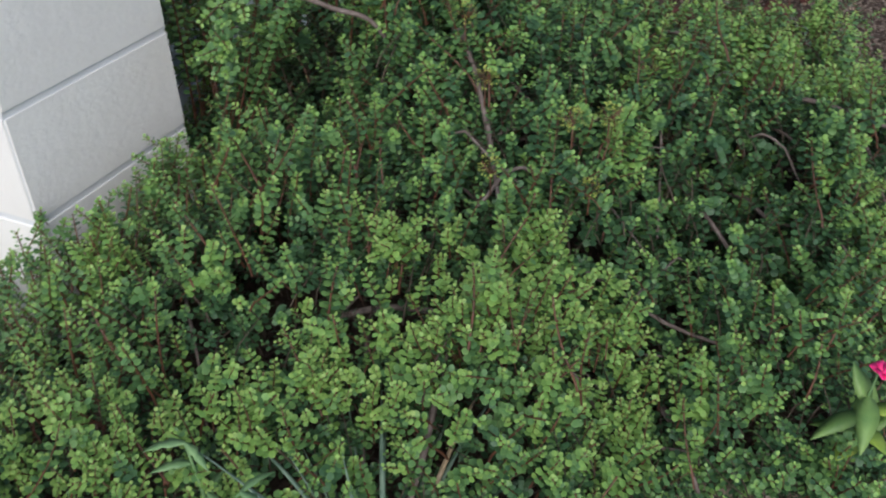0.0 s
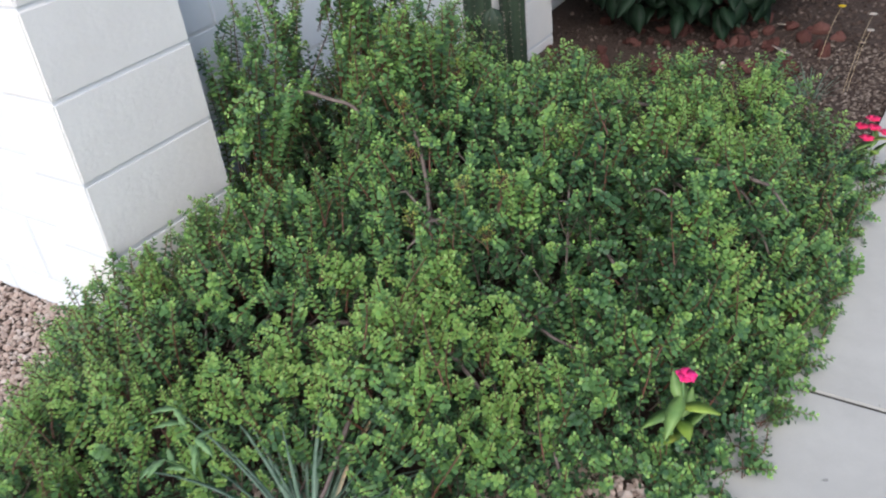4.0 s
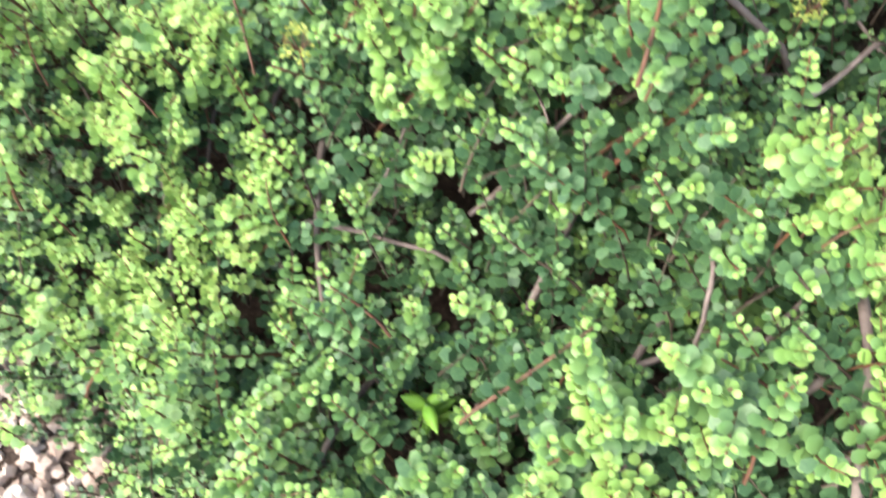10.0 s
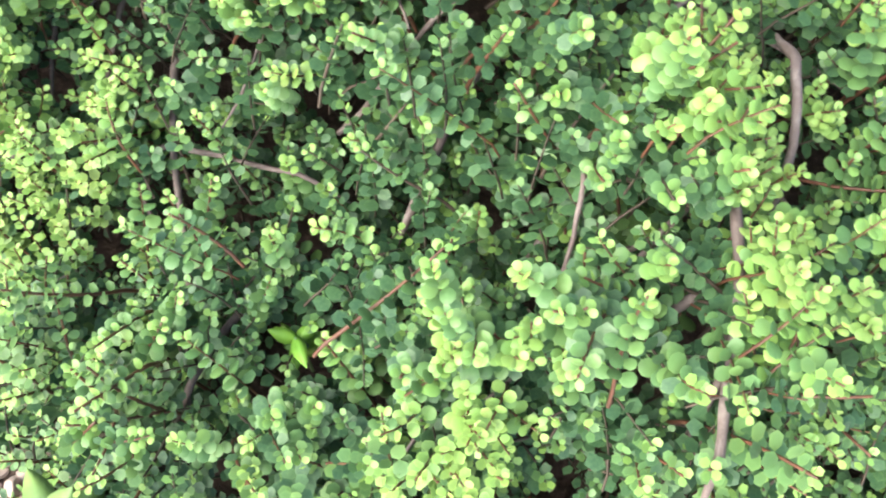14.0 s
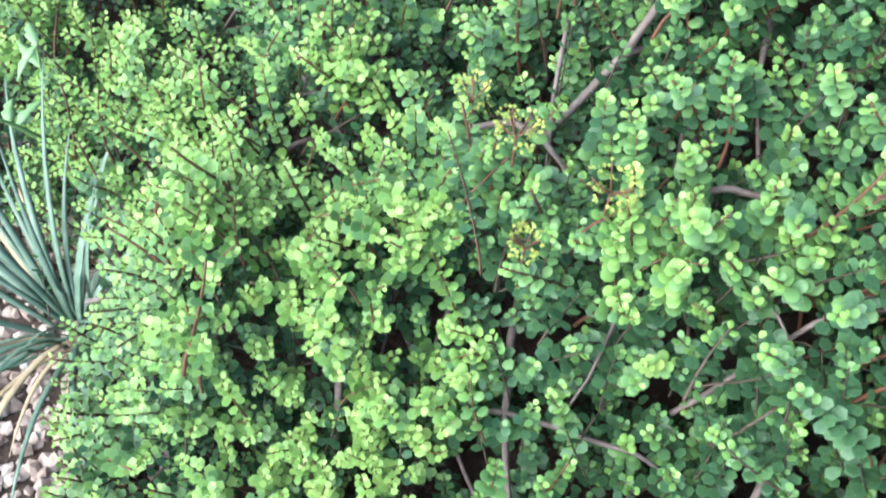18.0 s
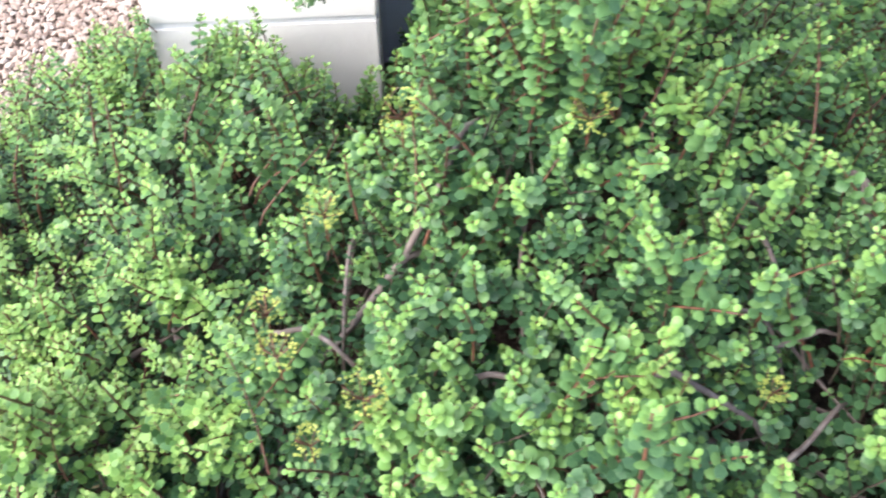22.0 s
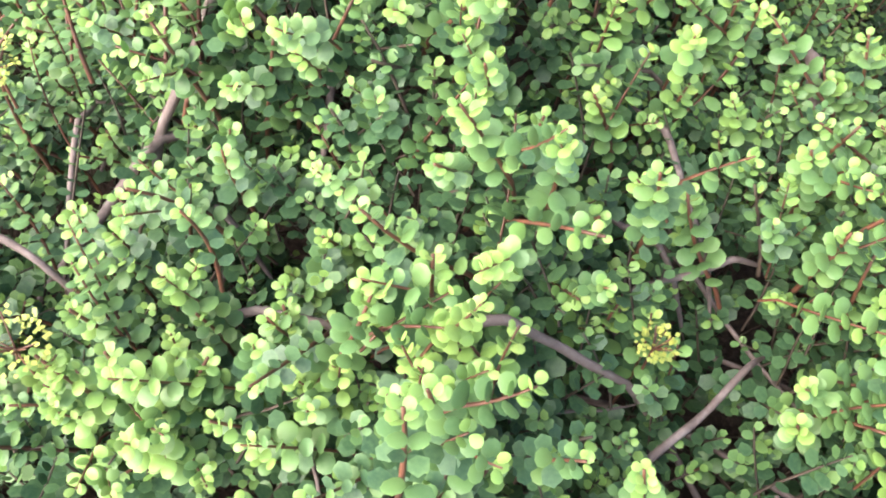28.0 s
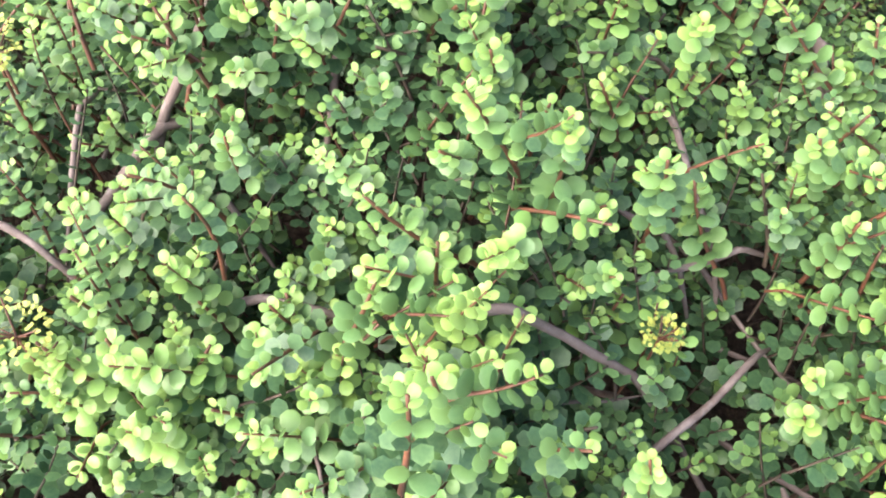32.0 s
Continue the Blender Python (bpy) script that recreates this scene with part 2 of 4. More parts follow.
def tri_mesh(name, verts, tris, mats, index=None):
    """A large mesh from arrays of places and triangles."""
    me = bpy.data.meshes.new(name)
    nv, nf = len(verts), len(tris)
    me.vertices.add(nv), me.loops.add(nf * 3), me.polygons.add(nf)
    me.vertices.foreach_set("co", np.asarray(verts, np.float32).ravel())
    me.loops.foreach_set("vertex_index", np.asarray(tris, np.int32).ravel())
    me.polygons.foreach_set("loop_start", np.arange(0, nf * 3, 3, dtype=np.int32))
    for m in mats:
        me.materials.append(m)
    if index is not None:
        me.polygons.foreach_set("material_index", np.asarray(index, np.int32))
    me.update(calc_edges=True)
    me.polygons.foreach_set("use_smooth", np.ones(nf, bool))
    me.validate()
    return me


def part(name, bm, mat, parent=None, label="", smooth=False):
    me = bpy.data.meshes.new(name)
    bm.to_mesh(me)
    bm.free()
    me.materials.append(mat)
    if smooth:
        me.polygons.foreach_set("use_smooth", [True] * len(me.polygons))
    return finish(new(name, me), parent, label)


def box_bm(x0, x1, y0, y1, z0, z1, bevel=0.0, seg=2):
    bm = bmesh.new()
    bmesh.ops.create_cube(bm, size=1, matrix=pose((x0 + x1) / 2, (y0 + y1) / 2, (z0 + z1) / 2) @ Matrix.Diagonal((x1 - x0, y1 - y0, z1 - z0, 1)))
    if bevel:
        bmesh.ops.bevel(bm, geom=bm.edges[:], offset=bevel, segments=seg, affect="EDGES")
    return bm


def tube(points, radii, sides=6):
    """Places and triangles of a round rod along points."""
    pts = [Vector(p) for p in points]
    verts, tris = [], []
    side = Vector((1, 0, 0))
    for i, p in enumerate(pts):
        d = (pts[min(i + 1, len(pts) - 1)] - pts[max(i - 1, 0)]).normalized()
        side = (side - d * side.dot(d))
        if side.length < 1e-4:
            side = d.orthogonal()
        side.normalize()
        up = d.cross(side)
        for k in range(sides):
            a = 2 * math.pi * k / sides
            verts.append(p + (side * math.cos(a) + up * math.sin(a)) * radii[i])
    for i in range(len(pts) - 1):
        for k in range(sides):
            a, b2 = i * sides + k, i * sides + (k + 1) % sides
            tris += [(a, b2, b2 + sides), (a, b2 + sides, a + sides)]
    top = len(verts)
    verts.append(pts[-1] + (pts[-1] - pts[-2]).normalized() * radii[-1] * 0.6)
    base = (len(pts) - 1) * sides
    tris += [(base + k, base + (k + 1) % sides, top) for k in range(sides)]
    return verts, tris


def joined(items):
    verts, tris = [], []
    for v, t in items:
        o = len(verts)
        verts += list(v)
        tris += [tuple(i + o for i in f) for f in t]
    return verts, tris


def mesh_part(name, vt, mats, parent=None, label="", smooth=True):
    return finish(new(name, mesh_of(name, vt[0], vt[1], mats, smooth)), parent, label)


def empty(name, x, y, z):
    e = new(name)
    e.empty_display_size = 0.05
    e.location = (x, y, z)
    return e


# ---- ground ----
GROUND, WALK_TOP = -0.075, -0.05


def ground_height(x, y):
    h = GROUND + 0.010 * noise.noise(Vector((x * 1.7, y * 1.7, 0.0))) + 0.004 * noise.noise(Vector((x * 7, y * 7, 3.0)))
    # a shallow dip round the tufted plant
    return h - 0.040 * math.exp(-((x + 0.24) ** 2 + (y + 0.76) ** 2) / 0.03)


EDGE_Y, CORNER_X = -1.35, 2.48
gv, gf = [], []
xs = [-60, -25, -10, -5] + [-2.5 + 0.1 * i for i in range(71)] + [6, 10, 25, 60]
ys = [-60, -25, -10, -5] + [-2.5 + 0.1 * i for i in range(61)] + [5, 10, 25, 60]
for y in ys:
    for x in xs:
        under = -0.10 if (-3.4 < y < EDGE_Y - 0.12 and -3.3 < x < CORNER_X + 0.2) else 0.0
        gv.append((x, y, ground_height(x, y) + under))
for j in range(len(ys) - 1):
    for i in range(len(xs) - 1):
        a = j * len(xs) + i
        gf.append((a, a + 1, a + 1 + len(xs), a + len(xs)))
ground = new("ground", mesh_of("ground", gv, gf, [soil]))
tagged(ground, "brown desert soil with fine grit, bare between the stones", "ground", kind="structure")

# concrete walkway: four slabs with tooled joints, then a slab whose end runs off at an angle
pavement = empty("pavement", 1.0, -2.0, WALK_TOP)
tagged(pavement, "pale grey concrete walkway in large slabs with thin joints", "pavement", kind="structure")


def slab(x0, x1, skew):
    bm = bmesh.new()
    y0, y1 = -3.6, EDGE_Y
    ring = [(x0, y0), (x1 + (skew if skew else 0), y0), (x1, y1), (x0, y1)]
    low = [bm.verts.new((x, y, WALK_TOP - 0.12)) for x, y in ring]
    top = [bm.verts.new((x, y, WALK_TOP)) for x, y in ring]
    bm.faces.new(top), bm.faces.new(low[::-1])
    for k in range(4):
        bm.faces.new((low[k], low[(k + 1) % 4], top[(k + 1) % 4], top[k]))
    bmesh.ops.bevel(bm, geom=[e for e in bm.edges if e.verts[0].co.z > WALK_TOP - 0.01 and e.verts[1].co.z > WALK_TOP - 0.01], offset=0.003, segments=2, affect="EDGES")
    return part("slab", bm, concrete, None, smooth=False)


for x0, x1, skew in ((-3.455, -2.468, 0), (-2.460, -1.468, 0), (-1.460, -0.473, 0), (-0.465, 0.523, 0), (0.531, 1.513, 0), (1.521, CORNER_X, 1.85)):
    s = slab(x0, x1, skew)
    s.parent = pavement
    s.matrix_parent_inverse = pavement.matrix_basis.inverted()
for xj in (-2.464, -1.464, -0.469, 0.527, 1.517):
    o = part("joint_filler", box_bm(xj - 0.0038, xj + 0.0038, -3.6, EDGE_Y - 0.004, WALK_TOP - 0.05, WALK_TOP - 0.0045), crack)
    o.parent = pavement
    o.matrix_parent_inverse = pavement.matrix_basis.inverted()

# ---- walls ----
COURSE = 0.2
WALL_TOP = 1.8


def wall_core(name, label, x0, x1, y0, y1):
    o = part(name, box_bm(x0, x1, y0, y1, GROUND - 0.15, WALL_TOP), joint_paint)
    return tagged(o, label, "wall", kind="structure")


pier_1 = wall_core("wall_pier_1", "white-painted concrete block pier at the end of a garden wall", 0.006, 0.394, 0.006, 0.190)
wall_west = wall_core("wall_west", "long white-painted concrete block garden wall beside gravel", 0.036, 0.364, 0.190, 6.0)
wall_north = wall_core("wall_north", "shaded white-painted concrete block wall behind the bush", 0.394, 1.886, 0.226, 0.40)
pier_2 = wall_core("wall_pier_2", "shaded white-painted block pier beside the column cactus", 1.886, 2.274, 0.016, 0.40)
wall_east = wall_core("wall_east", "shaded white-painted block wall behind a dark shrub", 2.274, 6.0, 0.226, 0.40)
block_meshes = {}


def block_mesh(dx, dy, dz, mat):
    key = (round(dx, 3), round(dy, 3), round(dz, 3), mat.name)
    if key not in block_meshes:
        bm = box_bm(-dx / 2, dx / 2, -dy / 2, dy / 2, -dz / 2, dz / 2, 0.0045, 2)
        me = bpy.data.meshes.new("block")
        bm.to_mesh(me)
        bm.free()
        me.materials.append(mat)
        block_meshes[key] = me
    return block_meshes[key]


rb = random.Random(5)


def block(parent, x0, x1, y0, y1, z0, z1, g=0.0025, bed=0.0025, mat=None):
    me = block_mesh(x1 - x0 - 2 * g, y1 - y0 - 2 * g, z1 - z0 - 2 * bed, mat or wall_paint)
    o = new("block", me)
    o.location = ((x0 + x1) / 2 + rb.uniform(-0.0012, 0.0012), (y0 + y1) / 2 + rb.uniform(-0.0012, 0.0012), (z0 + z1) / 2)
    o.rotation_euler = (0, rb.uniform(-0.002, 0.002), rb.uniform(-0.003, 0.003))
    o.parent = parent


# ---- the elephant bush: a broad mound of round-leaved shoots on woody branches ----
MOUNDS = [(-0.40, -0.28, 0.22, 0.20, 0.04), (-0.10, -0.12, 0.20, 0.14, 0.04), (-0.13, -0.45, 0.18, 0.18, 0.04), (-0.05, -0.82, 0.16, 0.15, 0.10), (0.12, -0.27, 0.14, 0.13, 0.24),
          (0.15, -0.60, 0.13, 0.13, 0.13), (0.13, -0.85, 0.13, 0.12, 0.03), (0.30, -0.42, 0.13, 0.14, 0.05), (0.35, -0.72, 0.12, 0.15, 0.13), (0.36, -1.08, 0.20, 0.13, 0.10),
          (0.55, -0.45, 0.14, 0.15, 0.30), (0.56, -0.10, 0.12, 0.12, 0.22), (0.60, -0.78, 0.15, 0.15, 0.25), (0.74, -1.17, 0.17, 0.14, 0.27), (0.80, -0.30, 0.22, 0.24, 0.34),
          (0.90, -0.72, 0.16, 0.18, 0.14), (1.12, -0.55, 0.22, 0.22, 0.09), (1.30, -1.05, 0.28, 0.22, 0.17), (1.45, -0.60, 0.22, 0.25, 0.05)]
# crests and pits: place, reach and rise
RELIEF = [(0.34, -0.835, 0.07, 0.13), (0.87, -0.88, 0.08, 0.09), (1.02, -0.61, 0.08, 0.06), (0.045, -0.78, 0.06, 0.06), (0.61, -0.57, 0.06, 0.06), (0.585, -0.945, 0.06, 0.07),
          (0.585, -1.08, 0.05, -0.09), (0.0, -0.40, 0.07, -0.03), (0.15, -0.70, 0.05, -0.11), (0.85, -0.53, 0.07, -0.10), (0.53, -0.77, 0.05, -0.08),
          (0.36, -1.13, 0.07, -0.03), (0.27, -1.085, 0.06, -0.06), (0.215, -0.895, 0.05, -0.09), (0.475, -1.16, 0.06, -0.04), (0.65, -1.11, 0.06, -0.10), (0.45, -0.24, 0.11, -0.15), (0.53, -0.26, 0.10, -0.15)]
OUTLINE = [(-0.62, -0.10), (-0.46, 0.01), (-0.30, 0.08), (-0.18, 0.15), (-0.05, 0.22), (0.20, 0.24), (0.45, 0.45), (1.40, 0.45), (1.58, 0.02), (1.76, -0.40),
           (1.75, -0.95), (1.57, -1.42), (0.85, -1.47), (0.30, -1.43), (0.10, -1.37), (0.10, -1.25), (-0.01, -1.15), (-0.18, -1.05), (-0.21, -0.88), (-0.31, -0.64), (-0.64, -0.50), (-0.70, -0.26)]

# fresh lime-coloured crowns and shade-coloured dull hollows of the mound: place and reach
CROWNS = [(0.15, -0.59, 0.055), (0.12, -0.71, 0.085), (0.11, -0.83, 0.07), (0.0, -0.78, 0.10), (-0.36, -0.28, 0.14), (0.58, -1.27, 0.06), (0.81, -1.03, 0.08), (0.82, -1.17, 0.06), (1.18, -1.05, 0.18), (0.70, -0.46, 0.13), (0.63, -0.87, 0.05), (-0.03, -0.15, 0.08), (0.20, -0.96, 0.09), (0.08, -0.95, 0.08), (-0.25, -0.48, 0.11), (-0.06, -0.62, 0.09), (0.22, -0.82, 0.05), (0.42, -0.86, 0.05)]
HOLLOWS = [(0.23, -0.60, 0.09), (0.48, -0.03, 0.16), (0.52, -0.13, 0.08), (0.42, -0.20, 0.10), (0.50, -0.30, 0.08), (0.50, -1.04, 0.06), (0.03, -0.57, 0.06), (-0.06, -0.66, 0.05), (0.60, -0.99, 0.04), (0.86, -0.80, 0.05), (0.36, -0.68, 0.07), (0.64, -1.14, 0.07)]


def patches(x, y, spots):
    return sum(math.exp(-((x - cx) ** 2 + (y - cy) ** 2) / (r * r)) for cx, cy, r in spots)


def in_wall(x, y):
    return (x > -0.012 and x < 0.412 and y > -0.012) or y > 0.205


def edge_distance(x, y):
    """How far inside the bush's outline a place is (negative outside)."""
    inside, best = False, 9.0
    for i in range(len(OUTLINE)):
        (ax, ay), (bx, by) = OUTLINE[i], OUTLINE[(i + 1) % len(OUTLINE)]
        if (ay > y) != (by > y) and x < (bx - ax) * (y - ay) / (by - ay) + ax:
            inside = not inside
        t = max(0, min(1, ((x - ax) * (bx - ax) + (y - ay) * (by - ay)) / ((bx - ax) ** 2 + (by - ay) ** 2)))
        best = min(best, math.hypot(x - ax - t * (bx - ax), y - ay - t * (by - ay)))
    return best if inside else -best


def bush_top(x, y):
    d = edge_distance(x, y)
    h = 0.17 + sum(a * math.exp(-((x - cx) / sx) ** 2 / 2 - ((y - cy) / sy) ** 2 / 2) for cx, cy, sx, sy, a in MOUNDS)
    # thinner in the corner beside the pier
    h *= 1 - 0.15 * math.exp(-((x - 0.40) / 0.13) ** 2 - ((y + 0.10) / 0.12) ** 2)
    h += 0.070 * noise.noise(Vector((x * 5.5, y * 5.5, 1.0))) + 0.035 * noise.noise(Vector((x * 13, y * 13, 5.0)))
    h += 0.025 * noise.noise(Vector((x * 3.1, y * 3.1, 33.0))) - 0.075 * max(0.0, min(1.0, (-0.10 - noise.noise(Vector((x * 6.5, y * 6.5, 9.0)))) / 0.22))
    h += 0.016 * patches(x, y, CROWNS) - 0.055 * patches(x, y, HOLLOWS)
    h += sum(a * math.exp(-((x - cx) ** 2 + (y - cy) ** 2) / (r * r)) for cx, cy, r, a in RELIEF)
    k = max(0.0, min(1.0, (d + 0.02) / 0.20))
    return GROUND + max(0.04, h) * k ** 0.6


def slope(x, y, e=0.03):
    n = Vector((-(bush_top(x + e, y) - bush_top(x - e, y)) / (2 * e), -(bush_top(x, y + e) - bush_top(x, y - e)) / (2 * e), 1.0))
    return n.normalized()


def leaf_shape(sides, pillow=False):
    """A plump round leaf that starts at the origin and lies along +y: length and width 1. Upper and lower skin meet at the rim."""
    ring, inner = [], []
    for k in range(sides):
        a = 2 * math.pi * k / sides - math.pi / 2
        y = 0.5 + 0.5 * math.sin(a)
        w = 0.49 * (0.70 + 0.30 * min(1.0, y * 1.7))
        x = w * math.cos(a)
        cup = 0.10 * (y - 0.45) ** 2 + 0.14 * x * x
        ring.append((x, y, cup))
        inner.append((x * 0.80, 0.54 + (y - 0.54) * 0.80, cup * 0.75 + 0.042))
    tris = []
    if pillow:
        verts = ring + inner + [(0, 0.54, 0.040)]
        for k in range(sides):
            j = (k + 1) % sides
            tris += [(k, j, sides + j), (k, sides + j, sides + k), (sides + k, sides + j, 2 * sides)]
    else:
        verts = ring + [(0, 0.54, 0.050)]
        tris = [(k, (k + 1) % sides, sides) for k in range(sides)]
    o = len(verts)
    verts = verts + ring + [(0, 0.54, -0.085)]
    tris += [(o + (k + 1) % sides, o + k, o + sides) for k in range(sides)]
    return np.array(verts, float), np.array(tris, int)


NEAR_V, NEAR_T = leaf_shape(9, True)
LEAF_V, LEAF_T = leaf_shape(6)
DEEP_V, DEEP_T = leaf_shape(5)
rs = random.Random(11)
# grey woody branches that lie bare near the top of the mound: ends on the plan, thickness
LOW_WOOD = [((0.590, -0.952, 0.175), (0.503, -1.093, 0.080), 0.0056), ((0.382, -1.088, 0.055), (0.334, -1.162, 0.070), 0.0056), ((0.622, -1.112, 0.110), (0.767, -1.080, 0.150), 0.0046),
            ((0.795, -1.111, 0.290), (0.752, -1.288, 0.280), 0.0056), ((0.874, -0.973, 0.285), (0.863, -1.043, 0.270), 0.0055), ((0.764, -1.164, 0.250), (0.736, -1.182, 0.235), 0.0055),
            ((0.687, -1.066, 0.260), (0.677, -1.104, 0.245), 0.0030), ((0.313, -0.934, 0.110), (0.445, -0.979, 0.120), 0.0036), ((0.640, -0.890, 0.205), (0.592, -0.950, 0.178), 0.0056)]
HIGH_WOOD = [((0.495, -0.555, 0.445), (0.428, -0.628, 0.330), 0.0060), ((0.424, -0.632, 0.322), (0.310, -0.704, 0.210), 0.0058), ((0.675, -0.838, 0.378), (0.779, -0.848, 0.285), 0.0046),
             ((0.824, -0.666, 0.360), (0.859, -0.744, 0.295), 0.0034), ((0.801, -0.765, 0.285), (0.872, -0.753, 0.305), 0.0036), ((0.997, -0.550, 0.320), (0.992, -0.608, 0.300), 0.0085),
             ((0.508, -0.780, 0.300), (0.553, -0.792, 0.300), 0.0045), ((0.761, -0.914, 0.240), (0.880, -0.829, 0.262), 0.0042), ((1.074, -0.803, 0.270), (1.076, -0.920, 0.270), 0.0060),
             ((0.442, -0.656, 0.300), (0.481, -0.697, 0.300), 0.0040), ((0.304, -0.707, 0.300), (0.339, -0.729, 0.300), 0.0040), ((0.807, -0.736, 0.320), (0.830, -0.753, 0.290), 0.0034),
             ((0.362, -0.618, 0.330), (0.348, -0.724, 0.260), 0.0030), ((0.510, -0.215, 0.455), (0.532, -0.365, 0.420), 0.0062)]
BARE = [(a[0], a[1], b[0], b[1], r) for a, b, r in LOW_WOOD + HIGH_WOOD]


def beside_bare(x, y):
    best = 9.0
    for ax, ay, bx, by, r in BARE:
        t = max(0, min(1, ((x - ax) * (bx - ax) + (y - ay) * (by - ay)) / ((bx - ax) ** 2 + (by - ay) ** 2)))
        best = min(best, math.hypot(x - ax - t * (bx - ax), y - ay - t * (by - ay)) - r)
    return best


def wood_level(x, y):
    """How high leaves may stand beside the bare wood: its own height, rising with the distance from it."""
    best = 9.0
    for a, b, r in LOW_WOOD + HIGH_WOOD:
        dx, dy = b[0] - a[0], b[1] - a[1]
        t = max(0, min(1, ((x - a[0]) * dx + (y - a[1]) * dy) / (dx * dx + dy * dy)))
        d = math.hypot(x - a[0] - t * dx, y - a[1] - t * dy)
        if d < 0.07:
            best = min(best, a[2] + (b[2] - a[2]) * t - 0.006 + 0.7 * max(0.0, d - 0.012))
    return best


leaf_frames, leaf_kind, leaf_deep = [], [], []
stem_items, inner_stems = [], []


def shoot(base, way, length, grow, youth, thick=0.0016, bare=0.15, bend=0.45, deep=False, mid=0.6):
    """A stem with opposite pairs of leaves, each pair turned a quarter from the last."""
    way = way.normalized()
    grow *= max(0.80, min(1.0, 0.84 + 0.28 * base[0]))
    sag = Vector((rs.uniform(-1, 1), rs.uniform(-1, 1), rs.uniform(0.0, 1.2))) * bend
    pts, p, d = [], Vector(base), way.copy()
    seg = 3 if deep else 4
    for i in range(seg + 1):
        pts.append(p.copy())
        d = (d + sag / seg).normalized()
        p = p + d * (length / seg)
    foot = pts[0] - way * 0.012 - Vector((0, 0, 0.010))
    foot.z = max(foot.z, GROUND)
    (inner_stems if deep or mid < 0.5 else stem_items).append(tube([foot] + pts, [thick] + [thick * (1 - 0.45 * i / seg) for i in range(seg + 1)], 3 if thick < 0.0018 else 5))
    turn = rs.uniform(0, math.pi)
    lanky = 1.25 if rs.random() < 0.20 else 1.0
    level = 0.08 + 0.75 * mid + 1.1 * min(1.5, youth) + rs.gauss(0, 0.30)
    face = Vector((rs.uniform(-0.2, 0.2), -0.20 + rs.uniform(-0.2, 0.2), 0.80))
    s = length * bare
    while s < length:
        f = s / length
        i = min(seg - 1, int(f * seg))
        q = pts[i].lerp(pts[i + 1], f * seg - i)
        ax = (pts[i + 1] - pts[i]).normalized()
        side = ax.orthogonal().normalized()
        near_tip = (length - s)
        size = grow * (0.50 + 0.50 * min(1.0, near_tip / 0.04)) * rs.uniform(0.82, 1.12)
        lift = 0.75 if near_tip < 0.010 else 0.32 if near_tip < 0.03 else 0.10
        for k in (0, 1):
            a = turn + k * math.pi + rs.uniform(-0.25, 0.25)
            out = Matrix.Rotation(a, 3, ax) @ side
            y = (out + ax * (lift + rs.uniform(-0.18, 0.22)) + Vector((0, 0, rs.uniform(-0.1, 0.1)))).normalized()
            # the flat of the leaf turns up to the light
            z = ax * 0.8 + face + Vector((rs.uniform(-0.45, 0.45), rs.uniform(-0.45, 0.45), rs.uniform(-0.2, 0.2)))
            z = (z - y * z.dot(y)).normalized()
            x = y.cross(z)
            w = size * rs.uniform(0.86, 1.02)
            leaf_frames.append((x * w, y * size, z * size, q + out * thick))
            leaf_deep.append(deep)
            # kind sets age and brightness: deep leaves darkened for shade, tips paled for sky
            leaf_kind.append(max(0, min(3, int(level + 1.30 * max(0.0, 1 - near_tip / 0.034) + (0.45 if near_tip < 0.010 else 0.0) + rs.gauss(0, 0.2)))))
        turn += math.pi / 2 + rs.uniform(-0.15, 0.15)
        s += (1.12 if deep else 1.0) * lanky * (0.0037 + 0.0052 * min(1.0, near_tip / 0.05)) * rs.uniform(0.85, 1.2)


